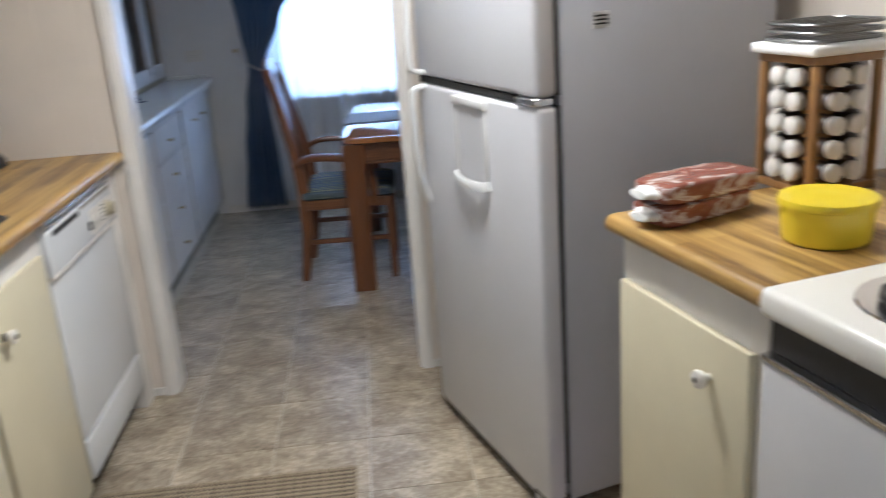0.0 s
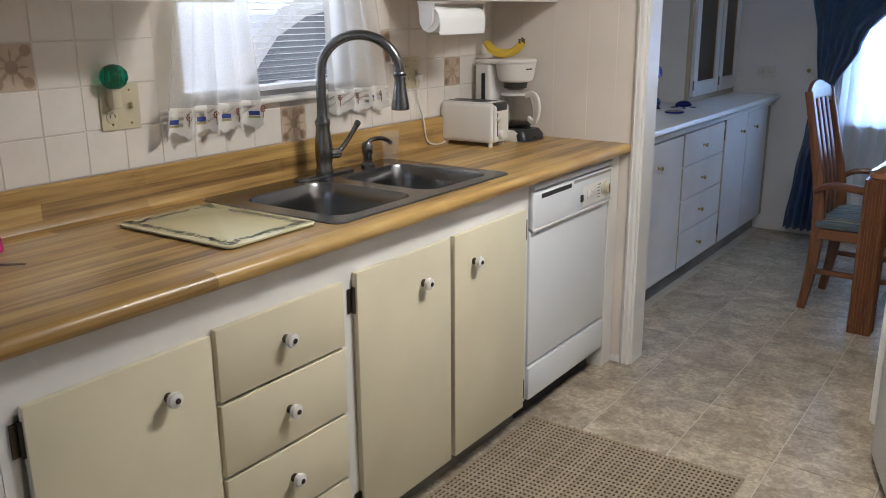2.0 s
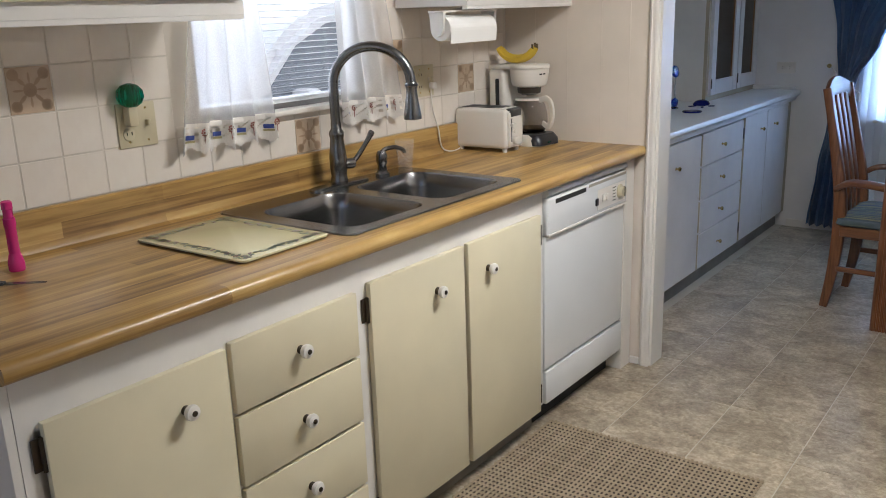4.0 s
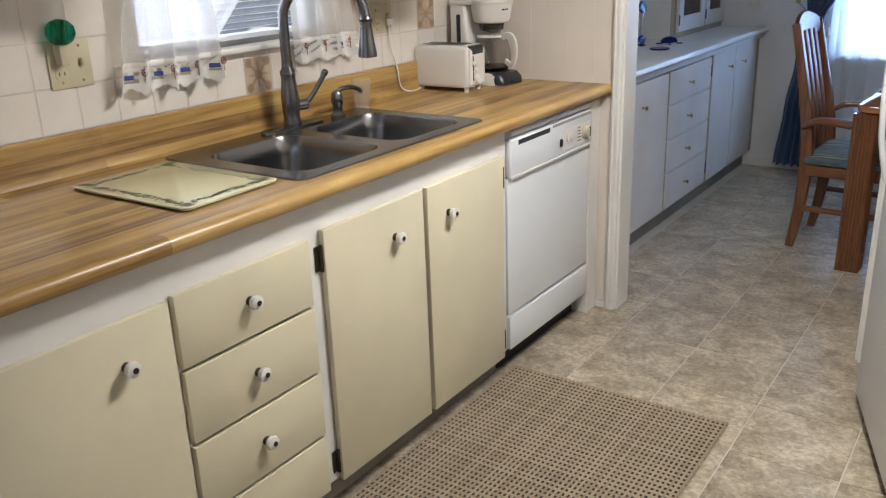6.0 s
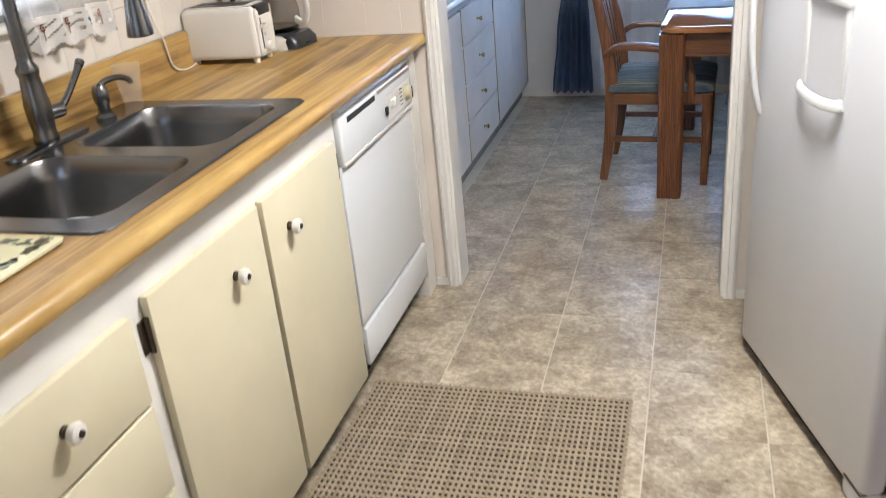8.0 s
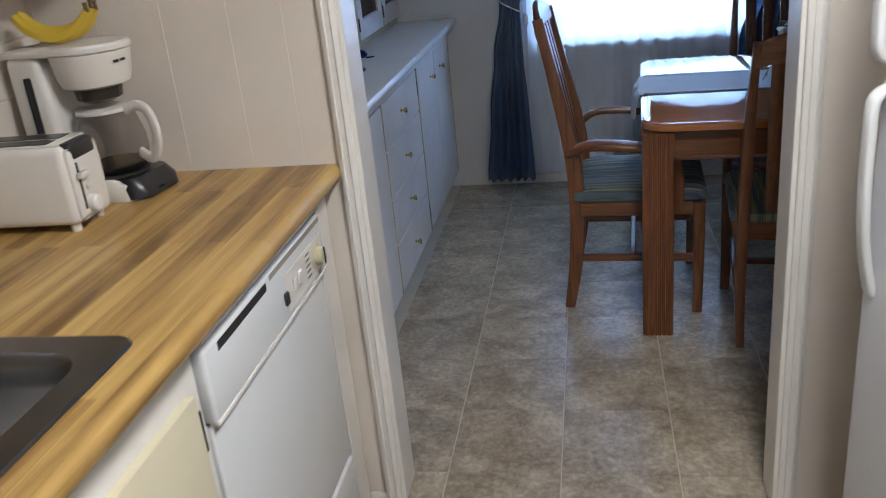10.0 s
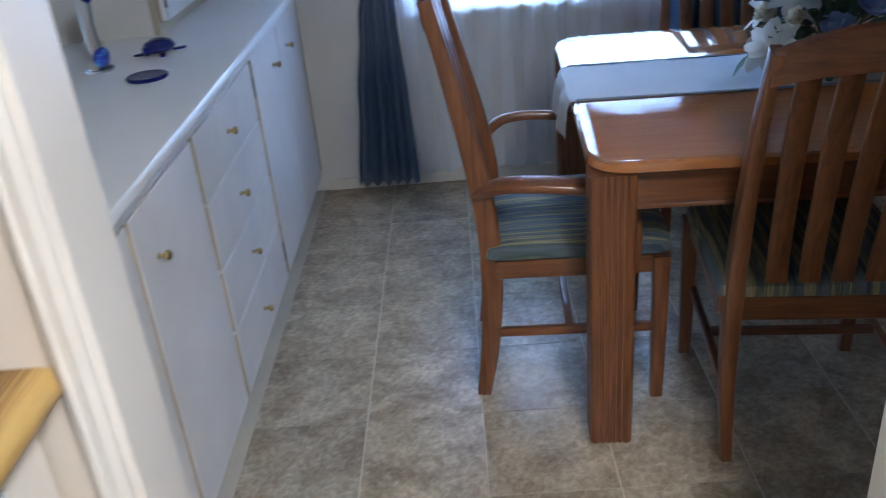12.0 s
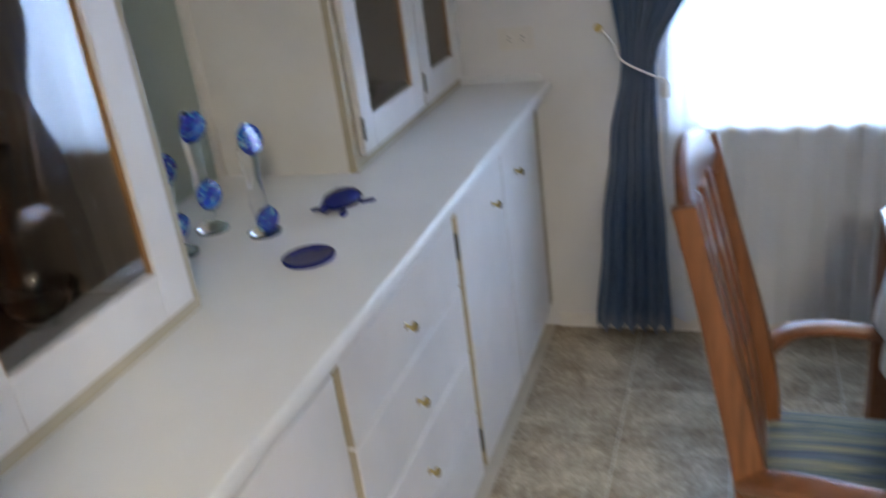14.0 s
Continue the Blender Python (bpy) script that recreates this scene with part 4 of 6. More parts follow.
# ---- kitchen: dishwasher ----
def dishwasher():
    d = thing("dishwasher", Matrix.Identity(4), "white built-in dishwasher under the worktop end", "dishwasher")
    y0, y1, f = 2.652, 3.262, 0.598
    # near-black tub, so the gaps round the door look shaded
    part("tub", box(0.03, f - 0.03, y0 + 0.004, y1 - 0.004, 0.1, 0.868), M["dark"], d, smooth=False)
    part("door", box(f - 0.029, f, y0, y1, 0.222, 0.706, 0.005, 3), M["dish_enamel"], d)
    cp = part("control_panel", box(f - 0.029, f + 0.012, y0, y1, 0.708, 0.838, 0.008, 3), M["dish_enamel"], d)
    part("panel_lip", box(f - 0.005, f + 0.014, y0 + 0.002, y1 - 0.002, 0.704, 0.714, 0.003, 2), M["plastic"], cp)
    part("vent_slot", box(f + 0.011, f + 0.0128, y0 + 0.05, y0 + 0.27, 0.812, 0.828, 0.0005, 1), M["dark"], cp)
    part("top_roll", extrude([(f - 0.012 + 0.026 * math.cos(a), 0.853 + 0.015 * math.sin(a)) for a in [radians(-90 + 15 * k) for k in range(13)]] + [(f - 0.028, 0.868), (f - 0.028, 0.838)], y0 + 0.002, y1 - 0.002, "y"), M["dish_enamel"], cp, "rounded top grip")
    # flat brown strip paints the shade of the grip recess
    part("grip_recess", box(f + 0.0115, f + 0.0126, y0 + 0.29, y1 - 0.012, 0.822, 0.833, 0.0005, 1), M["toe"], cp, "grip recess, its shade painted as a strip")
    part("overlay", box(f + 0.0115, f + 0.0128, y0 + 0.36, y1 - 0.02, 0.725, 0.8, 0.0005, 1), M["plastic"], cp)
    for k, y in enumerate((2.992, 3.045, 3.075)):
        part("button", box(f + 0.0125, f + 0.019, y, y + 0.018, 0.745 + 0.008 * (k > 0), 0.772 + 0.008 * (k > 0), 0.002, 1), M["plastic"] if k else M["black"], cp)
    dial = part("dial", lathe([(0.027, 0), (0.027, 0.004), (0.021, 0.006), (0.02, 0.02), (0.017, 0.022)], 24, pose(f + 0.012, 3.195, 0.765, 0, 90, 0)), M["bisque"], cp, "almond timer dial")
    part("dial_pointer", box(f + 0.033, f + 0.036, 3.193, 3.197, 0.748, 0.784), M["dark"], dial)
    for k in range(5):
        part("print_bar", box(f + 0.0126, f + 0.0132, 3.135, 3.16, 0.738 + 0.012 * k, 0.741 + 0.012 * k), M["dark"], cp, smooth=False)
    part("kick_panel", box(f - 0.03, f + 0.004, y0 + 0.003, y1, 0.09, 0.213, 0.006, 2), M["dish_enamel"], d)
    # near-black block puts the shade of the open toe space into colour
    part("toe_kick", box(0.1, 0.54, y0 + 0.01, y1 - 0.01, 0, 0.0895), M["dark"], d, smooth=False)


dishwasher()
setting("trim", box(0.05, 0.6, 3.266, P0 - 0.0125, 0.0, 0.874, 0.001, 1), M["trim"], "cream filler strip beside the dishwasher")


# ---- kitchen: upper cabinets and paper towels ----
def upper(y0, y1, z0, doors, label):
    c = thing("wall_cabinet", Matrix.Identity(4), label, "cabinet", "kitchen wall cabinets")
    part("carcass", box(0.002, 0.31, y0, y1, z0, H - 0.002, 0.001, 1), M["frame"], c)
    n = (y1 - y0 - 0.03) / doors
    for k in range(doors):
        dd = slab_door("door", c, y0 + 0.02 + k * n, y0 + 0.01 + (k + 1) * n, z0 + 0.035, H - 0.04, M["cream"], 0.31, 0.328)
        knob(dd, y0 + 0.05 + (k + 1) * n - 0.09, z0 + 0.09, 0.328)
    part("light_rail", box(0.29, 0.3095, y0, y1, z0 - 0.012, z0, 0.001, 1), M["frame"], c)
    return c


upper(0.4, 1.692, 1.455, 3, "cream wall cabinets above the worktop")
upper(2.64, P0 - 0.002, 1.462, 2, "cream wall cabinet above the sink end")
pt = thing("paper_towel_holder", pose(0.24, 2.72, 1.392), "white under-cabinet holder with a paper towel roll", "paper towels")
part("bracket_plate", box(-0.03, 0.03, -0.165, 0.165, 0.05, 0.057, 0.002, 1), M["plastic"], pt)
for s in (-1, 1):
    part("arm", extrude([(0.025 * math.cos(a), 0.028 * math.sin(a)) for a in [radians(180 + 15 * k) for k in range(13)]] + [(0.03, 0.052), (-0.03, 0.052)], s * 0.152 - 0.006, s * 0.152 + 0.006, "y"), M["plastic"], pt)
part("paper_roll", lathe([(0.02, -0.138), (0.041, -0.138), (0.042, -0.136), (0.042, 0.136), (0.041, 0.138), (0.02, 0.138)], 28, pose(0, 0, 0, 90, 0, 0)), M["paper"], pt, "white paper towel roll")
part("loose_sheet", sweep([(0.036, 0, 0.02), (0.043, 0, 0.0), (0.042, 0, -0.03), (0.04, 0, -0.05)], [(0.0006, -0.137), (0.0006, 0.137), (-0.0006, 0.137), (-0.0006, -0.137)], 3), M["paper"], pt, smooth=False)


# ---- kitchen: cafe curtains ----
def cafe_curtain(y0, y1, tuck, ztop, zbot, folds, seed, label):
    """A gathered voile panel; tuck gathers its free edge at the top. Its hem is a crochet band with points and stitched motifs."""
    r = random.Random(seed)
    c = thing("cafe_curtain", Matrix.Identity(4), label, "curtain", "kitchen curtains")
    ph = r.uniform(0, 6)

    def spot(u, v, off=0.0):
        """A place on the cloth: u across, v from top (0) to hem (1)."""
        amp = 0.006 + 0.014 * v
        w = u * 2 * math.pi * folds + ph + 0.7 * math.sin(2.2 * v + 3 * u)
        a, b = y0 + tuck[0] * (1 - v), y1 - tuck[1] * (1 - v)
        return Vector((0.036 + amp * math.sin(w) + 0.003 * math.sin(u * 43 + ph) + off, a + (b - a) * u + 0.35 * amp * math.cos(w), ztop + (zbot - ztop) * v))

    def sheet(va, vb, off, nu, nv, keep=None):
        bm = bmesh.new()
        g = [[bm.verts.new(spot(i / nu, va + (vb - va) * q / nv, off)) for i in range(nu + 1)] for q in range(nv + 1)]
        for q in range(nv):
            for i in range(nu):
                if keep is None or keep(i, q):
                    bm.faces.new((g[q][i], g[q][i + 1], g[q + 1][i + 1], g[q + 1][i]))
        return bm

    h = ztop - zbot
    v0 = 1 - 0.085 / h
    part("panel", sheet(0, v0 + 0.004, 0, 96, 18), M["lace"], c)
    nu = int((y1 - y0) / 0.0042)
    point = 12
    rows = 18

    def keep(i, q):
        tri = abs((i % point) - (point - 1) / 2) / (point / 2)
        if q >= rows - 5:
            return tri < 1 - (q - rows + 5) / 5.0
        if q in (0, 1, rows - 7, rows - 6):
            return True
        block = (i // 9) % 2
        return not (i % 4 in (1, 2) and q % 4 in (1, 2)) if block else not ((i + q) % 5 == 0)

    part("crochet_border", sheet(v0, 1.0, 0.0008, nu, rows, keep), M["lace_edge"], c, "cream crochet border with pointed edge")
    n = max(3, int((y1 - y0) / 0.085))
    for k in range(n):
        u = (k + 0.45 + r.uniform(-0.06, 0.06)) / n
        vm = 1 - 0.047 / h
        for name, mat, du, dv, w, t, note in (("stitched_house", "blue_thread", 0.0, 0.0, 0.0088, 0.0062, "blue stitched house"), ("stitched_hedge", "straw_thread", 0.0, 0.0115, 0.0095, 0.003, "straw stitched hedge")):
            bm = bmesh.new()
            grid = [[bm.verts.new(spot(u + (du + w * a) / (y1 - y0), vm + (dv + t * b) / h, 0.0022)) for a in (-1, -0.33, 0.33, 1)] for b in (-1, 1)]
            for a in range(3):
                bm.faces.new((grid[0][a], grid[0][a + 1], grid[1][a + 1], grid[1][a]))
            part(name, bm, M[mat], c, note, False)
        ut = u + 0.026 / (y1 - y0)
        p = spot(ut, vm - 0.012 / h, 0.0024)
        bits = [lathe([(0.003, 0), (0.003, 0.0008)], 6, pose(p.x, p.y + 0.0082 * math.cos(q), p.z + 0.0082 * math.sin(q), 0, 90, 0)) for q in [math.pi * m / 4 for m in range(8)]]
        bits += [lathe([(0.0035, 0), (0.0035, 0.0008)], 6, pose(p.x, p.y, p.z, 0, 90, 0)), box(p.x, p.x + 0.0008, p.y - 0.0012, p.y + 0.0012, p.z - 0.03, p.z - 0.006)]
        part("stitched_tree", join(*bits), M["red_thread"], c, "russet stitched tree", False)
    return c


cafe_curtain(1.65, 2.03, (0.12, 0.06), 1.71, 1.085, 4.6, 1, "sheer white cafe curtain with crochet hem, kitchen window")
cafe_curtain(2.295, 2.615, (0.0, 0.1), 1.71, 1.085, 3.6, 2, "sheer white cafe curtain with crochet hem, kitchen window")
rod = thing("curtain_rod", pose(0.036, 1.72, 1.715), "thin white curtain rod above the kitchen window", "curtain rod")
part("rod", lathe([(0.006, 0), (0.006, 0.9)], 10, pose(0, 0, 0, -90, 0, 0)), M["trim"], rod)
for y in (0.01, 0.89):
    part("bracket", box(-0.0355, 0.004, y - 0.006, y + 0.006, -0.008, 0.008, 0.002, 1), M["trim"], rod)


# ---- kitchen: fridge ----
def fridge():
    rot = 17.5
    f = thing("refrigerator", pose(1.868, 2.335, 0, 0, 0, rot), "white top-freezer refrigerator with pebbled doors", "refrigerator")
    w = 0.745       # local y: across the front; local x: into the cabinet
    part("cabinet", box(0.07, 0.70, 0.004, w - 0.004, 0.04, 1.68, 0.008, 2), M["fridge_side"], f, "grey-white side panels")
    # gasket is near-black, so the gap behind the doors reads shaded
    part("gasket", join(box(0.058, 0.0705, 0.012, w - 0.012, 0.09, 1.105), box(0.058, 0.0705, 0.012, w - 0.012, 1.13, 1.665)), M["dark"], f, smooth=False)

    def door(z0, z1, recess):
        bm = box(0, 0.058, 0, w, z0, z1, 0.016, 4)
        d = part("door", bm, M["fridge"], f)
        return d

    low = door(0.034, 1.108, True)
    up = door(1.128, 1.675, False)
    # near-black filler stands for the shade between the two doors
    part("hinge_strip", box(0.006, 0.06, 0.01, w - 0.01, 1.109, 1.127), M["dark"], f, smooth=False)
    part("hinge", box(-0.004, 0.05, 0.004, 0.1, 1.1085, 1.1275, 0.003, 1), M["chrome"], f, "chrome middle hinge")
    for d, pts in ((low, [(0.004, 0.70, 1.098), (-0.034, 0.70, 1.085), (-0.04, 0.70, 1.03), (-0.034, 0.705, 0.9), (-0.022, 0.71, 0.82), (-0.004, 0.714, 0.75), (0.006, 0.715, 0.74)]),
                   (up, [(0.004, 0.70, 1.138), (-0.034, 0.70, 1.15), (-0.04, 0.70, 1.2), (-0.036, 0.7, 1.32), (-0.02, 0.7, 1.42), (0.005, 0.7, 1.45)])):
        part("handle", sweep(pts, rounded(0.024, 0.016, 0.006, 3), 4), M["fridge_trim"], d, "white bowed handle")
    disp = part("dispenser_bezel", join(box(-0.006, 0.006, 0.268, 0.288, 0.86, 1.09, 0.004, 2), box(-0.006, 0.006, 0.452, 0.472, 0.86, 1.09, 0.004, 2),
                                        box(-0.01, 0.006, 0.265, 0.475, 1.07, 1.095, 0.006, 2)), M["fridge_trim"], low, "white dispenser surround")
    part("dispenser_recess", box(-0.002, 0.001, 0.288, 0.452, 0.868, 1.07), M["fridge"], low, smooth=False)
    part("drip_shelf", sweep([(-0.002, 0.266, 0.872), (-0.016, 0.29, 0.867), (-0.024, 0.37, 0.865), (-0.016, 0.45, 0.867), (-0.002, 0.474, 0.872)], rounded(0.013, 0.026, 0.005, 2), 4), M["fridge_trim"], low, "curved drip shelf")
    # near-black grille carries the shade under the lower door
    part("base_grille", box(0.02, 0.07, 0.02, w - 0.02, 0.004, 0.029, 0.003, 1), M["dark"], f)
    part("foot_bracket", box(-0.003, 0.066, 0.0, 0.08, 0.051, 0.059, 0.003, 2), M["bronze"], f, "dark bottom hinge")
    part("foot_cover", box(-0.002, 0.072, -0.003, 0.085, 0.0, 0.05, 0.012, 3), M["fridge"], f)
    for y in (0.1, w - 0.1):
        part("wheel", lathe([(0.02, -0.012), (0.02, 0.012)], 14, pose(0.6, y, 0.02, 90, 0, 0)), M["black"], f)
    part("sticker", box(0.155, 0.2, 0.0028, 0.0038, 1.272, 1.31), M["fridge_trim"], f, "small paper label", False)
    for k in range(3):
        part("sticker_bar", box(0.16, 0.195, 0.0018, 0.0027, 1.28 + 0.009 * k, 1.284 + 0.009 * k), M["dark"], f, smooth=False)


fridge()


# ---- kitchen: angled run with counter, stove and the things on it ----
def angled_run():
    c = thing("base_cabinet", angled(0.245, 0.0), "cream slab-door base cabinet beside the refrigerator", "cabinet", "kitchen base cabinets")
    part("carcass", box(0.048, 0.64, -0.24, 0.22, 0.095, 0.8745), M["frame"], c, smooth=False)
    part("face_frame", join(box(0.03, 0.0478, -0.24, -0.2, 0.095, 0.8745, 0.001, 1), box(0.03, 0.0478, 0.18, 0.22, 0.095, 0.8745, 0.001, 1), box(0.03, 0.0478, -0.2, 0.18, 0.78, 0.8745)), M["frame"], c, smooth=False)
    d = part("door", box(0.012, 0.0295, -0.215, 0.205, 0.085, 0.785, 0.003, 2), M["cream"], c)
    k = part("knob", lathe([(0.007, 0), (0.006, 0.01), (0.014, 0.014), (0.0175, 0.021), (0.016, 0.028), (0.008, 0.031)], 16, pose(0.012, -0.11, 0.7, 0, -90, 0)), M["plastic"], d, "white ceramic knob")
    part("knob_centre", lathe([(0.0065, 0.0305), (0.003, 0.0335)], 12, pose(0.012, -0.11, 0.7, 0, -90, 0)), M["bronze"], k)
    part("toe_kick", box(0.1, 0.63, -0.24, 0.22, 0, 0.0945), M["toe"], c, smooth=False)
    t = thing("worktop", angled(0.24, 0.0), "short butcher-block laminate worktop by the stove", "countertop")
    nose = [(-0.0 + 0.02 - 0.02 * math.cos(a), 0.896 + 0.02 * math.sin(a)) for a in [radians(-90 + 22.5 * q) for q in range(9)]]
    part("top", extrude(nose + [(0.7345, 0.916), (0.7345, 0.876)], -0.25, 0.24, "y"), M["butcher"], t)
    part("backsplash", box(0.735, 0.755, -0.25, 0.24, 0.876, 1.02, 0.003, 1), M["butcher"], t)
    s = thing("stove", angled(0.495 + 0.38, 0.0), "white electric coil stove", "stove")
    w = 0.376
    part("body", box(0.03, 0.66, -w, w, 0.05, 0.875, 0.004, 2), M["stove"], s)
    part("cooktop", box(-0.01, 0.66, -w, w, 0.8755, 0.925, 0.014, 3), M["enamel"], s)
    part("control_strip", box(0.018, 0.0295, -w + 0.004, w - 0.004, 0.81, 0.87, 0.003, 1), M["black"], s)
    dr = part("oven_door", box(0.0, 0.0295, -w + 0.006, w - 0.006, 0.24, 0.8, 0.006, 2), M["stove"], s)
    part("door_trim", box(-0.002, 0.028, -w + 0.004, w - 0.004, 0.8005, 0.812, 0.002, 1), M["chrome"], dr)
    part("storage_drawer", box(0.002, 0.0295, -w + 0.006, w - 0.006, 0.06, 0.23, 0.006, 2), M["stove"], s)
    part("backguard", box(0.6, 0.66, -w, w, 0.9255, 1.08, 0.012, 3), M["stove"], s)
    # one dark block fills in the shade under the stove body
    part("feet", box(0.06, 0.62, -w + 0.02, w - 0.02, 0, 0.0495), M["dark"], s, smooth=False)
    for x, y, r in ((0.17, 0.19, 0.105), (0.17, -0.19, 0.085), (0.45, 0.19, 0.085), (0.45, -0.19, 0.105)):
        pan = part("drip_pan", lathe([(r + 0.02, 0.9255), (r + 0.018, 0.9285), (r, 0.926), (r * 0.4, 0.9258)], 28, pose(x, y, 0)), M["chrome"], s)
        coil = [((0.02 + (r - 0.025) * q / 60) * math.cos(q * 0.42) + x, (0.02 + (r - 0.025) * q / 60) * math.sin(q * 0.42) + y, 0.934) for q in range(61)]
        part("coil", sweep(coil, circle(0.006, 6)), M["black"], pan)
    can = thing("plastic_tub", angled(0.345, 0.255, 0.9162) @ Matrix.Scale(0.84, 4), "round bright yellow plastic container with lid", "container")
    part("tub", lathe([(0.082, 0), (0.088, 0.004), (0.09, 0.01), (0.095, 0.078), (0.088, 0.08)], 36), M["yellow"], can)
    part("lid", lathe([(0.094, 0.0785), (0.1, 0.08), (0.101, 0.088), (0.099, 0.096), (0.09, 0.097), (0.078, 0.094), (0.02, 0.099)], 36), M["yellow"], can, "domed yellow lid")
    for lv, (turn, shift, hgt) in enumerate(((12, 0.0, 0.046), (8, 0.012, 0.042))):
        br = thing("bread_pack", angled(0.09 + shift, 0.15, 0.9162 + 0.0475 * lv) @ pose(0, 0, 0, 0, 0, turn), "sliced brown bread pack in red and clear film", "bread", "stacked bread packs")
        loaf = bmesh.new()
        bmesh.ops.create_cube(loaf, size=1.0)
        bmesh.ops.subdivide_edges(loaf, edges=loaf.edges[:], cuts=9, use_grid_fill=True)
        for v in loaf.verts:
            x, y, z = v.co * 2
            q = (abs(x) ** 8 + abs(y) ** 8 + abs(z) ** 8) ** 0.125
            v.co = Vector((x / q * 0.12, y / q * 0.056, hgt / 2 + z / q * hgt / 2))
            if -0.95 < z:
                v.co += Vector((0.003, 0.004, 0.003)) * noise.noise(v.co * 26 + Vector((lv * 3.1, 0, 0))) * min(1, z + 1)
        pk = part("pack", loaf, M["bread_pack"], br)
        part("folded_end", moved(lathe([(0.03, 0), (0.024, 0.008), (0.012, 0.016), (0.02, 0.026), (0.016, 0.029)], 14), pose(-0.117, 0, hgt * 0.5, 0, -90, 0) @ Matrix.Diagonal((0.5, 1.4, 1, 1))), M["paper"], pk, "gathered pale end of the film")
    rk = thing("spice_rack", angled(0.03, 0.5, 0.9162), "wooden revolving spice rack full of white-capped jars", "spice rack")
    s_ = 0.088
    part("base", box(-s_, s_, -s_, s_, 0.0, 0.018, 0.004, 2), M["rack_wood"], rk)
    part("top_board", box(-s_, s_, -s_, s_, 0.272, 0.29, 0.004, 2), M["rack_wood"], rk)
    for x in (-1, 1):
        for y in (-1, 1):
            part("post", box(x * s_ - 0.009 - x * 0.01, x * s_ + 0.009 - x * 0.01, y * s_ - 0.009 - y * 0.01, y * s_ + 0.009 - y * 0.01, 0.018, 0.272, 0.002, 1), M["rack_wood"], rk)
    part("core", box(-0.03, 0.03, -0.03, 0.03, 0.018, 0.272), M["rack_wood"], rk)
    for side in range(4):
        for col in range(2):
            for row in range(5):
                m = Matrix.Rotation(radians(90 * side), 4, "Z") @ pose(-0.024, -0.026 + 0.052 * col, 0.045 + 0.05 * row, 0, -90, 0)
                j = part("jar", lathe([(0.02, 0.0), (0.021, 0.004), (0.021, 0.046), (0.018, 0.05)], 12, m), M["spice"], rk)
                part("cap", lathe([(0.019, 0.05), (0.02, 0.053), (0.02, 0.068), (0.017, 0.07)], 14, m), M["plastic"], j, "white jar cap")
    pad = thing("folded_cloth", angled(0.03, 0.5, 1.2064), "cream folded cloth on the spice rack", "cloth")
    part("cloth", box(-0.105, 0.105, -0.1, 0.1, 0.0, 0.022, 0.008, 3), M["paper"], pad)
    rb = thing("wire_rack", angled(0.03, 0.505, 1.2288), "stacked grey wire racks on the folded cloth", "rack")
    for lv in range(3):
        part("rim_wire", sweep([(a, b, 0.006 + 0.016 * lv) for a, b in rounded(0.19, 0.17, 0.04, 4)] + [(0.095, 0.045, 0.006 + 0.016 * lv)], circle(0.004, 6)), M["rack_wire"], rb)
        for q in range(6):
            part("wire", box(-0.09, 0.09, -0.066 + 0.026 * q, -0.062 + 0.026 * q, 0.004 + 0.016 * lv, 0.008 + 0.016 * lv), M["rack_wire"], rb, smooth=False)


angled_run()
bowl = thing("pet_bowl", pose(2.0, 2.17, 0.0), "lilac plastic bowl on the floor by the refrigerator", "bowl")
part("bowl", lathe([(0.06, 0), (0.075, 0.004), (0.068, 0.03), (0.072, 0.05), (0.068, 0.052), (0.06, 0.02), (0.001, 0.014)], 28), M["purple"], bowl)
lampf = thing("ceiling_light", pose(1.58, 2.3, 2.17), "white ceiling light with a flat diffuser", "ceiling light")
part("frame", join(box(-0.19, 0.19, -0.34, -0.31, 0, 0.079), box(-0.19, 0.19, 0.31, 0.34, 0, 0.079), box(-0.19, -0.16, -0.31, 0.31, 0, 0.079), box(0.16, 0.19, -0.31, 0.31, 0, 0.079)), M["trim"], lampf)
part("back_plate", box(-0.16, 0.16, -0.31, 0.31, 0.06, 0.075), M["lampglass"], lampf)


# ---- dining room: built-in hutch ----
HF, HD = 0.475, 0.495      # face frame and door face
HT = 0.893                 # hutch counter top


def brass_knob(parent, y, z, x=HD):
    return part("knob", lathe([(0.008, 0), (0.004, 0.003), (0.004, 0.01), (0.0095, 0.014), (0.0108, 0.019), (0.008, 0.0235), (0.003, 0.0245)], 14, pose(x, y, z, 0, 90, 0)), M["brass"], parent, "polished brass knob")


def hutch_unit(y0, y1, label):
    c = thing("base_cabinet", Matrix.Identity(4), label, "cabinet", "built-in hutch base")
    part("carcass", box(-0.2, HF - 0.001, y0, y1, 0.1, 0.846), M["frame"], c, smooth=False)
    part("face_frame", box(HF - 0.0008, HF + 0.0015, y0 + 0.0005, y1 - 0.0005, 0.1, 0.846), M["hutch_edge"], c, "tan-cream face frame", False)
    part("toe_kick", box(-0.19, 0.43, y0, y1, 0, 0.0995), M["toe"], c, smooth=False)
    return c


def hutch_door(c, name, y0, y1, z0, z1):
    d = part(name, box(HF + 0.002, HD, y0, y1, z0, z1, 0.002, 1), M["hutch"], c)
    part("edge_band", box(HF + 0.0022, HD - 0.0022, y0 - 0.0012, y0 - 0.0001, z0 + 0.002, z1 - 0.002), M["hutch_edge"], d, "tan door edge", False)
    return d


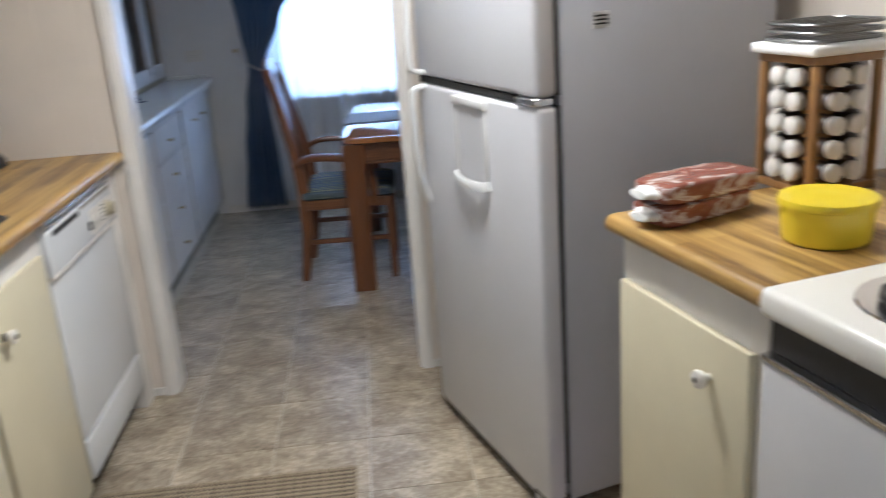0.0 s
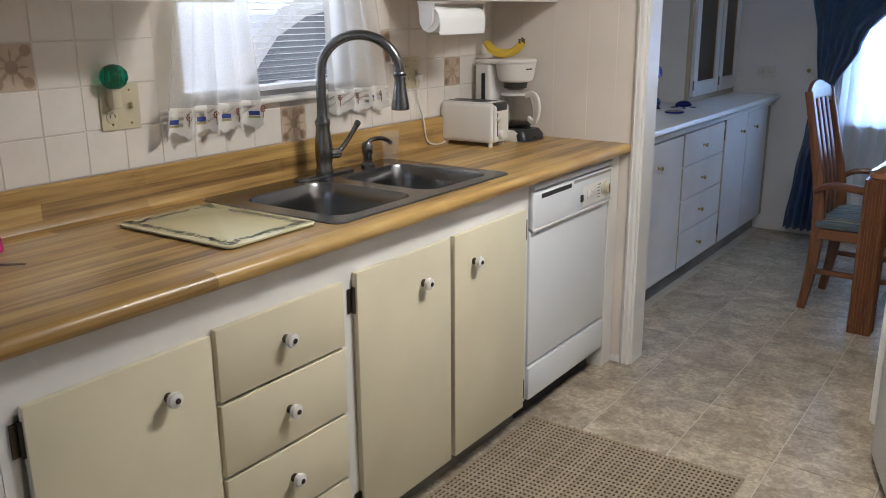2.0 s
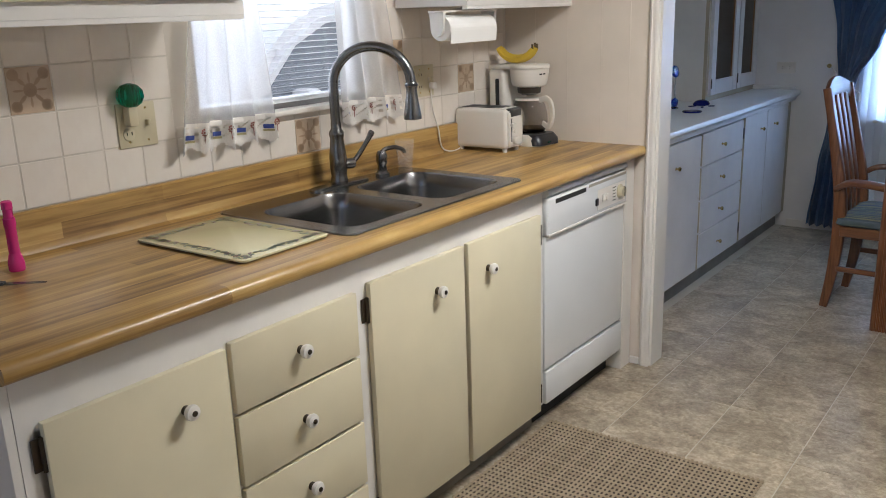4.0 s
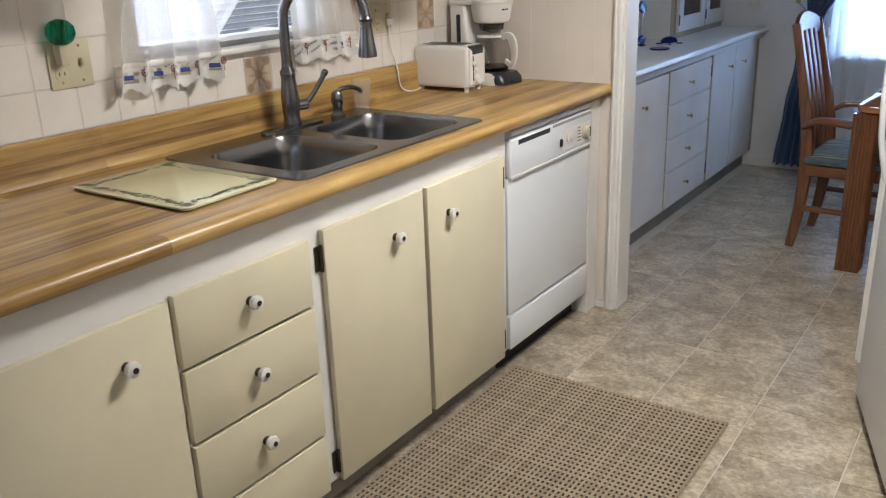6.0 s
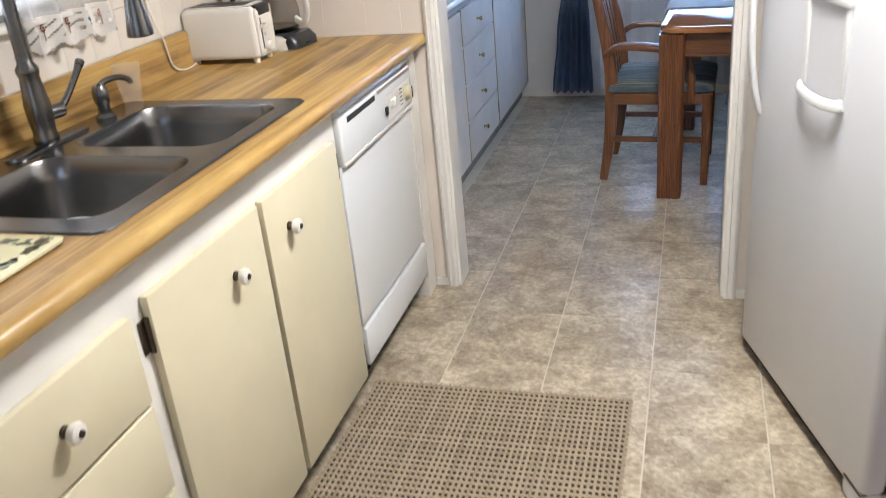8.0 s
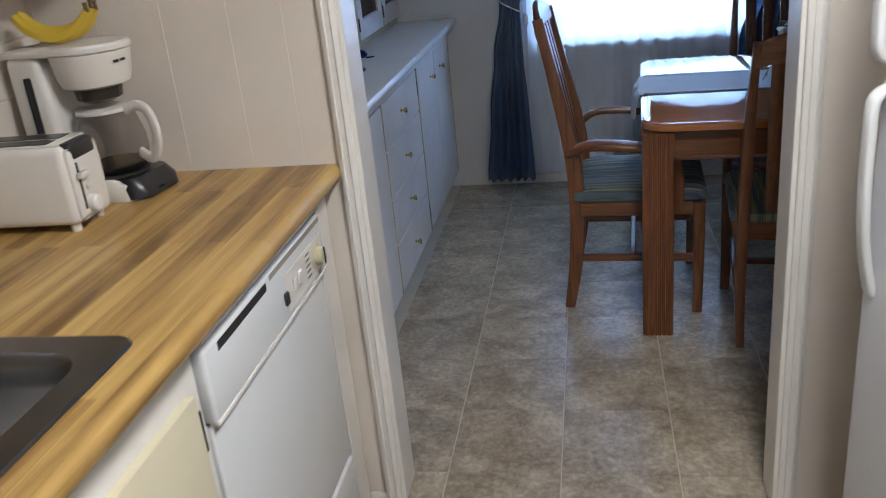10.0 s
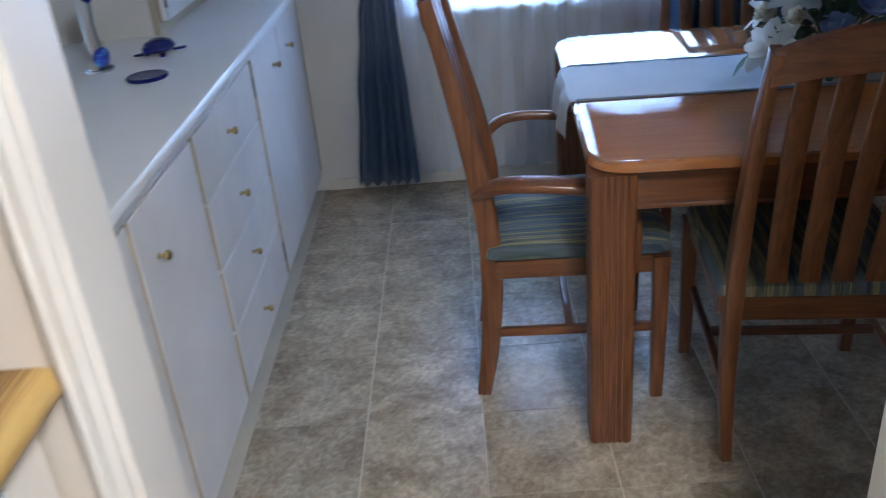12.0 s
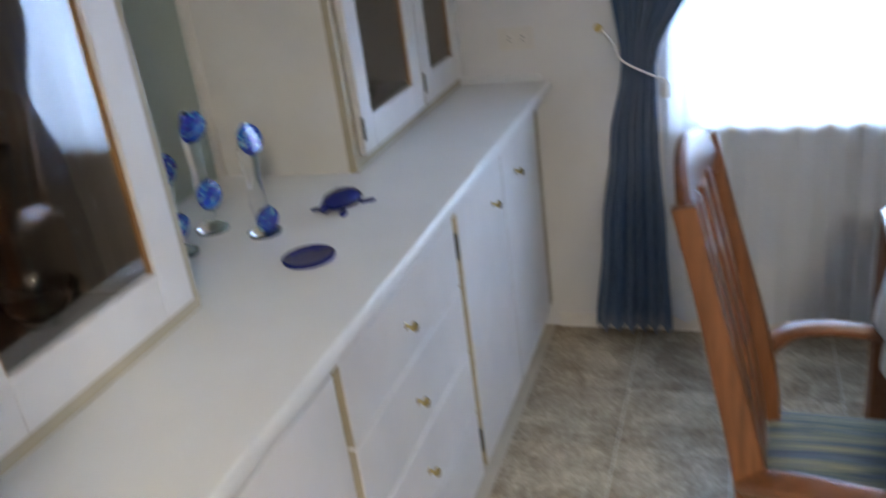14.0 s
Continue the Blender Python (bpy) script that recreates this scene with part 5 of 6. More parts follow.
u = hutch_unit(P1 + 0.002, 4.3795, "white-washed two-door base cabinet of the built-in hutch")
for y0, y1, k in ((3.53, 3.9385, 3.82), (3.956, 4.366, 4.048)):
    brass_knob(hutch_door(u, "door", y0, y1, 0.118, 0.815), k, 0.7)
u = hutch_unit(4.38, 5.0245, "white-washed base cabinet with four drawers, built-in hutch")
for z0, z1 in ((0.654, 0.818), (0.48, 0.648), (0.308, 0.474), (0.118, 0.302)):
    brass_knob(hutch_door(u, "drawer", 4.392, 5.008, z0, z1), 4.672, (z0 + z1) / 2 - 0.004)
u = hutch_unit(5.025, FAR - 0.002, "white-washed two-door base cabinet of the built-in hutch")
for y0, y1, k in ((5.043, 5.443, 5.317), (5.452, 5.872, 5.578)):
    brass_knob(hutch_door(u, "door", y0, y1, 0.118, 0.825), k + 0.012, 0.728)
for y in (5.032,):
    for z in (0.74, 0.2):
        part("hinge", box(HF + 0.0016, HD - 0.002, y - 0.008, y + 0.008, z - 0.03, z + 0.03, 0.001, 1), M["bronze"], u, "dark bronze hinge")
top = thing("hutch_counter", Matrix.Identity(4), "white laminate counter of the built-in hutch", "countertop")
prof = [(-0.209, 0.8465), (-0.209, HT), (0.518, HT), (0.526, HT - 0.003), (0.53, HT - 0.01), (0.53, 0.868), (0.524, 0.862), (0.516, 0.86), (0.511, 0.853), (0.51, 0.8465)]
part("top", extrude(prof, P1 + 0.001, FAR - 0.001, "y"), M["laminate"], top)
part("back_lip", box(0.16, 0.5, FAR - 0.018, FAR - 0.0015, HT + 0.0002, HT + 0.022, 0.004, 2), M["laminate"], top)
part("under_trim", box(HF + 0.002, 0.504, P1 + 0.002, FAR - 0.002, 0.829, 0.846, 0.002, 1), M["hutch"], top)

UX = 0.232


def upper_hutch(y0, y1, doors, label):
    """A glass-fronted hutch cupboard: shell, shelves and framed glass doors."""
    c = thing("glass_cabinet", Matrix.Identity(4), label, "cabinet", "glass hutch cupboards")
    z0, z1 = HT + 0.0005, H - 0.002
    for a, b in ((y0, y0 + 0.018), (y1 - 0.018, y1)):
        part("side_panel", box(-0.208, UX - 0.02, a, b, z0, z1), M["frame"], c, smooth=False)
    # inner faces are far darker than the white shell
    part("back_panel", box(-0.208, -0.196, y0 + 0.0185, y1 - 0.0185, z0, z1), M["liner"], c, "dark brown back panel", False)
    part("bottom_panel", box(-0.1955, UX - 0.02, y0 + 0.0185, y1 - 0.0185, z0, z0 + 0.03), M["liner"], c, "dark brown cupboard floor", False)
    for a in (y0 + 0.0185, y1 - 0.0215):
        part("side_liner", box(-0.1955, UX - 0.021, a, a + 0.003, z0 + 0.0302, z1), M["liner"], c, "dark brown inner side", False)
    part("face_frame", join(box(UX - 0.0198, UX, y0, y0 + 0.035, z0, z1), box(UX - 0.0198, UX, y1 - 0.035, y1, z0, z1), box(UX - 0.0198, UX, y0 + 0.035, y1 - 0.035, z0, z0 + 0.03)), M["hutch_edge"], c, "tan-cream face frame", False)
    for z in (1.2, 1.52, 1.85):
        part("shelf", box(-0.195, UX - 0.03, y0 + 0.019, y1 - 0.019, z, z + 0.008, 0.001, 1), M["pane"], c, "glass shelf")
    for a, b in doors:
        f = 0.07
        d = part("door", join(box(UX + 0.001, UX + 0.02, a, a + f, z0 + 0.035, 2.15, 0.002, 1), box(UX + 0.001, UX + 0.02, b - f, b, z0 + 0.035, 2.15, 0.002, 1),
                              box(UX + 0.001, UX + 0.02, a + f, b - f, z0 + 0.035, z0 + 0.035 + f + 0.012, 0.002, 1), box(UX + 0.001, UX + 0.02, a + f, b - f, 2.08, 2.15, 0.002, 1)), M["hutch"], c)
        part("bead", join(box(UX + 0.004, UX + 0.012, a + f, a + f + 0.007, z0 + 0.096, 2.08), box(UX + 0.004, UX + 0.012, b - f - 0.007, b - f, z0 + 0.096, 2.08), box(UX + 0.004, UX + 0.012, a + f + 0.007, b - f - 0.007, z0 + 0.096, z0 + 0.103)), M["rack_wood"], d, "bare wood glazing bead", False)
        g = part("pane", box(UX + 0.007, UX + 0.01, a + f + 0.007, b - f - 0.007, z0 + 0.103, 2.08), M["pane"], d, smooth=False)
        g.visible_shadow = False
        for z in (z0 + 0.1, 2.0):
            part("hinge", box(UX + 0.0205, UX + 0.024, a - 0.008, a + 0.006, z - 0.028, z + 0.028, 0.001, 1), M["bronze"], d, "dark bronze hinge")
    return c


upper_hutch(P1 + 0.003, 4.43, [(3.51, 3.935), (3.945, 4.392)], "white glass-fronted cupboard of the built-in hutch")
upper_hutch(5.115, FAR - 0.003, [(5.145, 5.585), (5.6, 5.96)], "white glass-fronted cupboard near the window")
setting("alcove_back", box(-0.2095, -0.145, 4.431, 5.114, HT + 0.001, H - 0.002), M["alcove_green"], "pale sage panel at the back of the hutch alcove")
setting("trim", box(-0.1445, -0.128, 5.088, 5.1145, HT + 0.001, H - 0.002, 0.002, 1), M["trim"], "white corner strip in the hutch alcove")
setting("alcove_shelf", box(-0.1445, UX, 4.4305, 5.1145, 1.62, 1.64, 0.002, 1), M["frame"], "white shelf closing the alcove")

# glassware inside the cupboards
for k, (x, y, s) in enumerate(((-0.02, 4.1, 1.0), (-0.1, 4.22, 1.0), (0.02, 4.3, 0.9), (-0.05, 3.75, 1.0), (-0.04, 5.4, 0.9), (0.0, 5.7, 0.9))):
    g = thing("serving_bowl", pose(x, y, HT + 0.031), "clear cut-glass bowl in the hutch cupboard", "bowl", "cupboard glassware")
    part("bowl", lathe([(0.03 * s, 0), (0.032 * s, 0.006), (0.055 * s, 0.03), (0.07 * s, 0.065), (0.068 * s, 0.066), (0.052 * s, 0.034), (0.001, 0.01)], 20), M["glass"], g)
for k, (x, y) in enumerate(((-0.05, 3.9), (0.02, 4.02), (-0.12, 4.05), (-0.03, 4.35), (-0.08, 5.5), (0.0, 5.6))):
    g = thing("stemmed_glass", pose(x, y, 1.2085), "clear stemmed glass on a glass shelf", "glass", "cupboard glassware")
    part("glass", lathe([(0.032, 0), (0.03, 0.003), (0.005, 0.008), (0.004, 0.07), (0.02, 0.085), (0.034, 0.12), (0.033, 0.16), (0.0315, 0.16), (0.032, 0.12), (0.018, 0.09), (0.001, 0.085)], 18), M["glass"], g)

# figurines on the hutch counter
fish = thing("glass_turtle", pose(0.29, 4.90, HT + 0.0003, 0, 0, -20) @ Matrix.Scale(0.82, 4), "dark cobalt glass turtle figurine", "figurine")
body = lathe([(0.02, 0.006), (0.045, 0.01), (0.05, 0.02), (0.04, 0.036), (0.018, 0.046)], 20)
for v in body.verts:
    v.co.y *= 1.25
part("shell", body, M["cobalt"], fish)
part("head", lathe([(0.004, -0.014), (0.013, -0.006), (0.014, 0.005), (0.005, 0.014)], 12, pose(0.01, -0.075, 0.022)), M["cobalt"], fish)
for x, y, r in ((0.045, -0.045, 30), (-0.045, -0.045, -30), (0.042, 0.05, 140), (-0.042, 0.05, -140)):
    part("flipper", moved(extrude(circle(0.022, 10, 0.4), 0, 0.006, "z"), pose(x, y, 0, 0, 0, 90 + r)), M["cobalt"], fish)
dish = thing("glass_coaster", pose(0.341, 4.628, HT + 0.0003), "flat round cobalt glass coaster", "coaster")
part("disc", lathe([(0.046, 0), (0.05, 0.002), (0.051, 0.007), (0.047, 0.0095), (0.035, 0.008), (0.01, 0.008)], 28), M["cobalt"], dish)


def swirl(x, y, h, spots, seed, label):
    """A clear blown-glass figurine with coloured discs sealed in it."""
    r = random.Random(seed)
    f = thing("glass_figurine", pose(x, y, HT + 0.0003), label, "figurine", "blown glass figurines")
    part("foot", lathe([(0.035, 0), (0.036, 0.006), (0.02, 0.016), (0.01, 0.022)], 20), M["glass"], f)
    part("stem", lathe([(0.011, 0.02), (0.018, h * 0.3), (0.014, h * 0.55), (0.02, h * 0.8), (0.012, h), (0.004, h + 0.008)], 16), M["glass"], f)
    for z, rad, tilt in spots:
        b = lathe([(rad * 0.3, -0.012), (rad * 0.85, -0.009), (rad, 0), (rad * 0.85, 0.009), (rad * 0.3, 0.012)], 20)
        b.transform(pose(0.012, 0, z, 0, 90 + tilt, r.uniform(-14, 4)))
        part("glass_disc", b, M["swirl"], f, "swirled blue glass disc")
    return f


swirl(0.18, 4.75, 0.21, [(0.03, 0.03, 10), (0.2, 0.034, -12)], 3, "clear glass figurine with cobalt discs in the alcove")
swirl(0.045, 4.765, 0.25, [(0.08, 0.034, 0), (0.225, 0.034, 15)], 4, "clear glass figurine with aqua and cobalt discs")
swirl(0.05, 4.64, 0.2, [(0.06, 0.028, 10), (0.175, 0.034, 8)], 6, "clear glass figurine with aqua and cobalt discs")


# ---- dining room: table ----
TROT = -3.0


def table():
    t = thing("dining_table", pose(1.345, 4.25, 0, 0, 0, TROT), "polished oak dining table with fluted square legs", "table")
    L, W, z = 1.7, 1.1, 0.735
    slab = loft([[(L / 2 + a, W / 2 + b, z - 0.03) for a, b in rounded(L - 0.02, W - 0.02, 0.08, 8)], [(L / 2 + a, W / 2 + b, z - 0.024) for a, b in rounded(L, W, 0.085, 8)],
                 [(L / 2 + a, W / 2 + b, z - 0.006) for a, b in rounded(L, W, 0.085, 8)], [(L / 2 + a, W / 2 + b, z) for a, b in rounded(L - 0.014, W - 0.014, 0.08, 8)]])
    slab.faces.new([v for v in slab.verts[:36]][::-1])
    bmesh.ops.recalc_face_normals(slab, faces=slab.faces[:])
    part("tabletop", slab, M["tabletop"], t, "glossy honey oak top with rounded corners")
    for y in (0.055, W - 0.075):
        part("apron", box(0.1, L - 0.1, y, y + 0.02, z - 0.125, z - 0.0305, 0.002, 1), M["oak_x"], t)
        part("apron_bead", box(0.1, L - 0.1, y - 0.006, y + 0.024, z - 0.132, z - 0.118, 0.005, 2), M["oak_x"], t)
    for x in (0.055, L - 0.075):
        part("apron", box(x, x + 0.02, 0.1, W - 0.1, z - 0.125, z - 0.0305, 0.002, 1), M["oak_y"], t)
    w = 0.05
    sec = []
    for k in range(4):
        a = radians(90 * k)
        c, s = math.cos(a), math.sin(a)
        side = [(w, -w + 0.012)]
        for q in range(5):
            y0 = -w + 0.016 + q * (2 * w - 0.032) / 5
            st = (2 * w - 0.032) / 5
            side += [(w, y0 + 0.15 * st), (w - 0.0045, y0 + 0.35 * st), (w - 0.0045, y0 + 0.65 * st), (w, y0 + 0.85 * st)]
        side += [(w, w - 0.012), (w - 0.004, w - 0.004)]
        sec += [(x * c - y * s, x * s + y * c) for x, y in side]
    for x in (0.05, L - 0.05):
        for y in (0.05, W - 0.05):
            bm = extrude(sec, 0.0, z - 0.0305, "z")
            bm.transform(Matrix.Translation((x, y, 0)))
            part("leg", bm, M["oak"], t, "fluted square leg")


table()
TM = pose(1.345, 4.25, 0, 0, 0, TROT)


def runner():
    r = thing("table_runner", TM @ pose(0, 0, 0.7353), "pale blue linen runner draped over the table end", "table linen")
    bm = bmesh.new()
    g = []
    y0, y1 = 0.42, 0.74
    path = [(1.62, 0.0), (1.2, 0.0), (0.8, 0.0), (0.4, 0.0), (0.1, 0.0), (0.02, 0.0), (-0.004, -0.004), (-0.012, -0.02), (-0.016, -0.06), (-0.018, -0.1)]
    fine = []
    for (xa, za), (xb, zb) in zip(path, path[1:]):
        for k in range(4):
            fine.append((xa + (xb - xa) * k / 4, za + (zb - za) * k / 4))
    fine.append(path[-1])
    for x, z in fine:
        row = []
        for j in range(17):
            y = y0 + (y1 - y0) * j / 16
            wob = noise.noise(Vector((x * 6, y * 6, 1)))
            hang = max(0, -x) * 40
            row.append(bm.verts.new((x - 0.012 * min(1, hang) * (1 + math.sin(y * 40)), y + 0.006 * noise.noise(Vector((x * 3, 0, 5))), z + 0.0022 + 0.0018 * wob * (1 if x > 0 else 0))))
        g.append(row)
    for a, b in zip(g, g[1:]):
        for j in range(16):
            bm.faces.new((a[j], a[j + 1], b[j + 1], b[j]))
    ob = part("cloth", bm, M["runner"], r)
    so = ob.modifiers.new("thickness", "SOLIDIFY")
    so.thickness, so.offset = 0.0016, 1
    for y in (y0 - 0.002, y1 - 0.006):
        part("hem", box(0.01, 1.62, y, y + 0.008, 0.0004, 0.0062, 0.0015, 1), M["runner_hem"], r, "grey-blue stitched hem")


runner()


# ---- dining room: chairs ----
def chair(arms):
    """Slat-back dining chair facing +y, standing at its origin."""
    c = thing("dining_armchair" if arms else "dining_chair", Matrix.Identity(4), "oak slat-back armchair with striped seat at the table end" if arms else "oak slat-back dining chair with striped seat", "chair", "chairs round the table")
    up = 0.06 if arms else 0.0
    yt = -0.3
    back_line = lambda s: [(s * 0.185, -0.23, 0.0), (s * 0.19, -0.2, 0.2), (s * 0.188, -0.19, 0.42), (s * 0.185, -0.205, 0.6), (s * 0.18, -0.25, 0.82), (s * 0.173, yt, 0.985 + up)]
    for s in (-1, 1):
        part("back_post", sweep(back_line(s), rounded(0.03, 0.044, 0.006, 2), 4, lambda u: 0.82 + 0.45 * math.sin(math.pi * min(1, u * 1.15))), M["oak"], c)
        part("front_leg", sweep([(s * 0.215, 0.22, 0.0), (s * 0.215, 0.222, 0.2), (s * 0.215, 0.222, 0.415)], rounded(0.04, 0.04, 0.006, 2), 1, lambda u: 0.8 + 0.22 * u), M["oak"], c)
        part("side_rail", box(s * 0.205 - 0.011, s * 0.205 + 0.011, -0.18, 0.21, 0.365, 0.415, 0.003, 1), M["oak_y"], c)
        part("side_stretcher", box(s * 0.2 - 0.009, s * 0.2 + 0.009, -0.185, 0.215, 0.19, 0.215, 0.003, 1), M["oak_y"], c)
    part("front_rail", box(-0.2, 0.2, 0.205, 0.23, 0.365, 0.415, 0.003, 1), M["oak_x"], c)
    part("back_rail", box(-0.18, 0.18, -0.2, -0.178, 0.36, 0.42, 0.003, 1), M["oak_x"], c)
    part("cross_stretcher", box(-0.192, 0.192, -0.01, 0.01, 0.195, 0.215, 0.003, 1), M["oak_x"], c)
    # top rail, arched, with a small dip to the posts
    bm = bmesh.new()
    rings = []
    for k in range(17):
        u = -1 + 2 * k / 16
        x = 0.178 * u
        lift = 0.045 * (1 - u * u)
        yc = yt + 0.008 - 0.022 * (1 - u * u)
        zt, zb = 0.985 + up + lift, 0.915 + up + 0.55 * lift
        rings.append([bm.verts.new((x, yc + dy, zz)) for dy, zz in ((-0.014, zb + 0.004), (0.014, zb), (0.016, (zb + zt) / 2), (0.004, zt - 0.003), (-0.006, zt), (-0.015, zt - 0.006))])
    for a, b in zip(rings, rings[1:]):
        for k in range(6):
            bm.faces.new((a[k], a[(k + 1) % 6], b[(k + 1) % 6], b[k]))
    bm.faces.new(rings[0][::-1])
    bm.faces.new(rings[-1])
    bmesh.ops.recalc_face_normals(bm, faces=bm.faces[:])
    part("top_rail", bm, M["oak_x"], c)
    for k in range(4):
        x = -0.111 + 0.074 * k
        part("slat", sweep([(x * 0.9, -0.188, 0.415), (x * 0.94, -0.2, 0.55), (x * 0.98, -0.24, 0.76), (x, yt + 0.004, 0.945 + up)], rounded(0.045, 0.012, 0.004, 2), 4), M["oak"], c)
    seat = loft([[(a, 0.022 + b, 0.416) for a, b in rounded(0.43, 0.43, 0.03, 4)], [(a, 0.022 + b, 0.425) for a, b in rounded(0.455, 0.455, 0.035, 4)], [(a, 0.022 + b, 0.448) for a, b in rounded(0.45, 0.45, 0.04, 4)],
                 [(a, 0.022 + b, 0.462) for a, b in rounded(0.4, 0.4, 0.05, 4)], [(a, 0.022 + b, 0.468) for a, b in rounded(0.25, 0.25, 0.06, 4)]])
    bmesh.ops.recalc_face_normals(seat, faces=seat.faces[:])
    part("seat", seat, M["seat"], c, "padded seat in blue and straw stripes")
    if arms:
        for s in (-1, 1):
            part("arm", sweep([(s * 0.19, -0.21, 0.59), (s * 0.235, -0.15, 0.625), (s * 0.252, -0.05, 0.628), (s * 0.252, 0.08, 0.612), (s * 0.245, 0.16, 0.6)], rounded(0.046, 0.026, 0.009, 3), 4), M["oak_y"], c, "curved armrest")
            part("arm_post", sweep([(s * 0.222, 0.15, 0.38), (s * 0.232, 0.155, 0.48), (s * 0.243, 0.14, 0.602)], rounded(0.032, 0.034, 0.006, 2), 3), M["oak"], c)
    return c


arm_chair = chair(True)
arm_chair.matrix_world = pose(1.335, 4.66, 0, 0, 0, -93)
side_chair = chair(False)
side_chair.matrix_world = pose(1.856, 4.38, 0, 0, 0, -6)
copy_thing(side_chair, pose(2.0, 5.47, 0, 0, 0, 174))


# ---- dining room: flower arrangement ----
def petal(l, w, curl, droop=0.0):
    """One cupped petal along +x."""
    bm = bmesh.new()
    rows = []
    for i in range(6):
        u = i / 5
        half = w * math.sin(math.pi * min(0.96, 0.12 + 0.8 * u)) ** 0.8
        row = []
        for j in range(5):
            v = -1 + j / 2
            row.append(bm.verts.new((l * u, half * v, curl * u * u * l - droop * u ** 3 * l + 0.25 * half * v * v)))
        rows.append(row)
    for a, b in zip(rows, rows[1:]):
        for j in range(4):
            bm.faces.new((a[j], b[j], b[j + 1], a[j + 1]))
    return bm


def flower(petals, l, w, curl, layers, seed):
    r = random.Random(seed)
    out = []
    for q in range(layers):
        k = 1 - 0.25 * q
        for i in range(petals):
            b = petal(l * k, w * k, curl + 0.5 * q, 0.15)
            b.transform(Matrix.Translation((0, 0, 0.004 * q)) @ Matrix.Rotation(2 * math.pi * (i + 0.5 * q) / petals + r.uniform(-0.15, 0.15), 4, "Z") @ Matrix.Rotation(r.uniform(-0.35, -0.05) - 0.25 * q, 4, "Y"))
            out.append(b)
    return join(*out)


def bouquet():
    f = thing("flower_arrangement", TM @ pose(0.68, 0.55, 0.7385), "silk arrangement of white magnolias and blue roses", "flowers")
    part("basket", lathe([(0.08, 0), (0.095, 0.01), (0.105, 0.05), (0.11, 0.06), (0.1, 0.055), (0.01, 0.05)], 24), M["basket"], f)
    r = random.Random(11)
    heads = [(-0.19, -0.1, 0.09, "w", 0.082), (-0.12, -0.04, 0.19, "w", 0.08), (0.02, -0.12, 0.17, "b", 0.06), (-0.05, -0.11, 0.12, "b", 0.045), (0.1, -0.1, 0.2, "b", 0.06), (-0.02, 0.02, 0.27, "w", 0.085),
             (0.08, 0.0, 0.26, "b", 0.06), (0.16, -0.08, 0.12, "c", 0.05), (-0.02, -0.14, 0.1, "c", 0.04), (0.2, 0.02, 0.18, "w", 0.085), (0.0, 0.12, 0.2, "b", 0.06), (-0.14, 0.08, 0.14, "w", 0.085), (0.13, 0.12, 0.18, "b", 0.06), (-0.17, -0.0, 0.14, "c", 0.04), (-0.08, -0.07, 0.2, "b", 0.055), (-0.14, -0.12, 0.16, "c", 0.03), (0.06, -0.16, 0.09, "b", 0.05), (0.05, -0.13, 0.23, "c", 0.035), (-0.1, -0.15, 0.07, "b", 0.04)]
    mats = {"w": "petal_white", "b": "petal_blue", "c": "petal_cream"}
    for k, (x, y, z, kind, size) in enumerate(heads):
        fl_ = flower(6 if kind == "w" else 7, size, size * (0.36 if kind == "w" else 0.5), 0.0 if kind == "w" else 0.7, 2 if kind == "w" else 4, k)
        d = Vector((x, y, 0.12 + 0.4 * z)).normalized()
        fl_.transform(Matrix.Translation((x, y, z)) @ d.to_track_quat("Z", "Y").to_matrix().to_4x4())
        p = part("flower", fl_, M[mats[kind]], f, {"w": "white magnolia bloom", "b": "blue rose bloom", "c": "cream blossom cluster"}[kind])
        part("stalk", sweep([(x * 0.2, y * 0.2, 0.05), (x * 0.6, y * 0.6, 0.05 + 0.6 * (z - 0.05)), (x, y, z)], circle(0.003, 6), 3), M["leaf"], p)
    lv = []
    for k in range(130):
        a, e = r.uniform(0, 2 * math.pi), r.uniform(-0.1, 1.2)
        rad = r.uniform(0.06, 0.2)
        b = petal(r.uniform(0.05, 0.1), r.uniform(0.012, 0.02), 0.1, 0.4)
        b.transform(Matrix.Translation((rad * math.cos(a) * math.cos(e), rad * math.sin(a) * math.cos(e) * 0.8, 0.06 + rad * math.sin(max(e, 0)))) @ Matrix.Rotation(a, 4, "Z") @ Matrix.Rotation(-e + r.uniform(-0.4, 0.4), 4, "Y"))
        lv.append(b)
    part("foliage", join(*lv), M["leaf"], f, "dark green silk leaves")


bouquet()


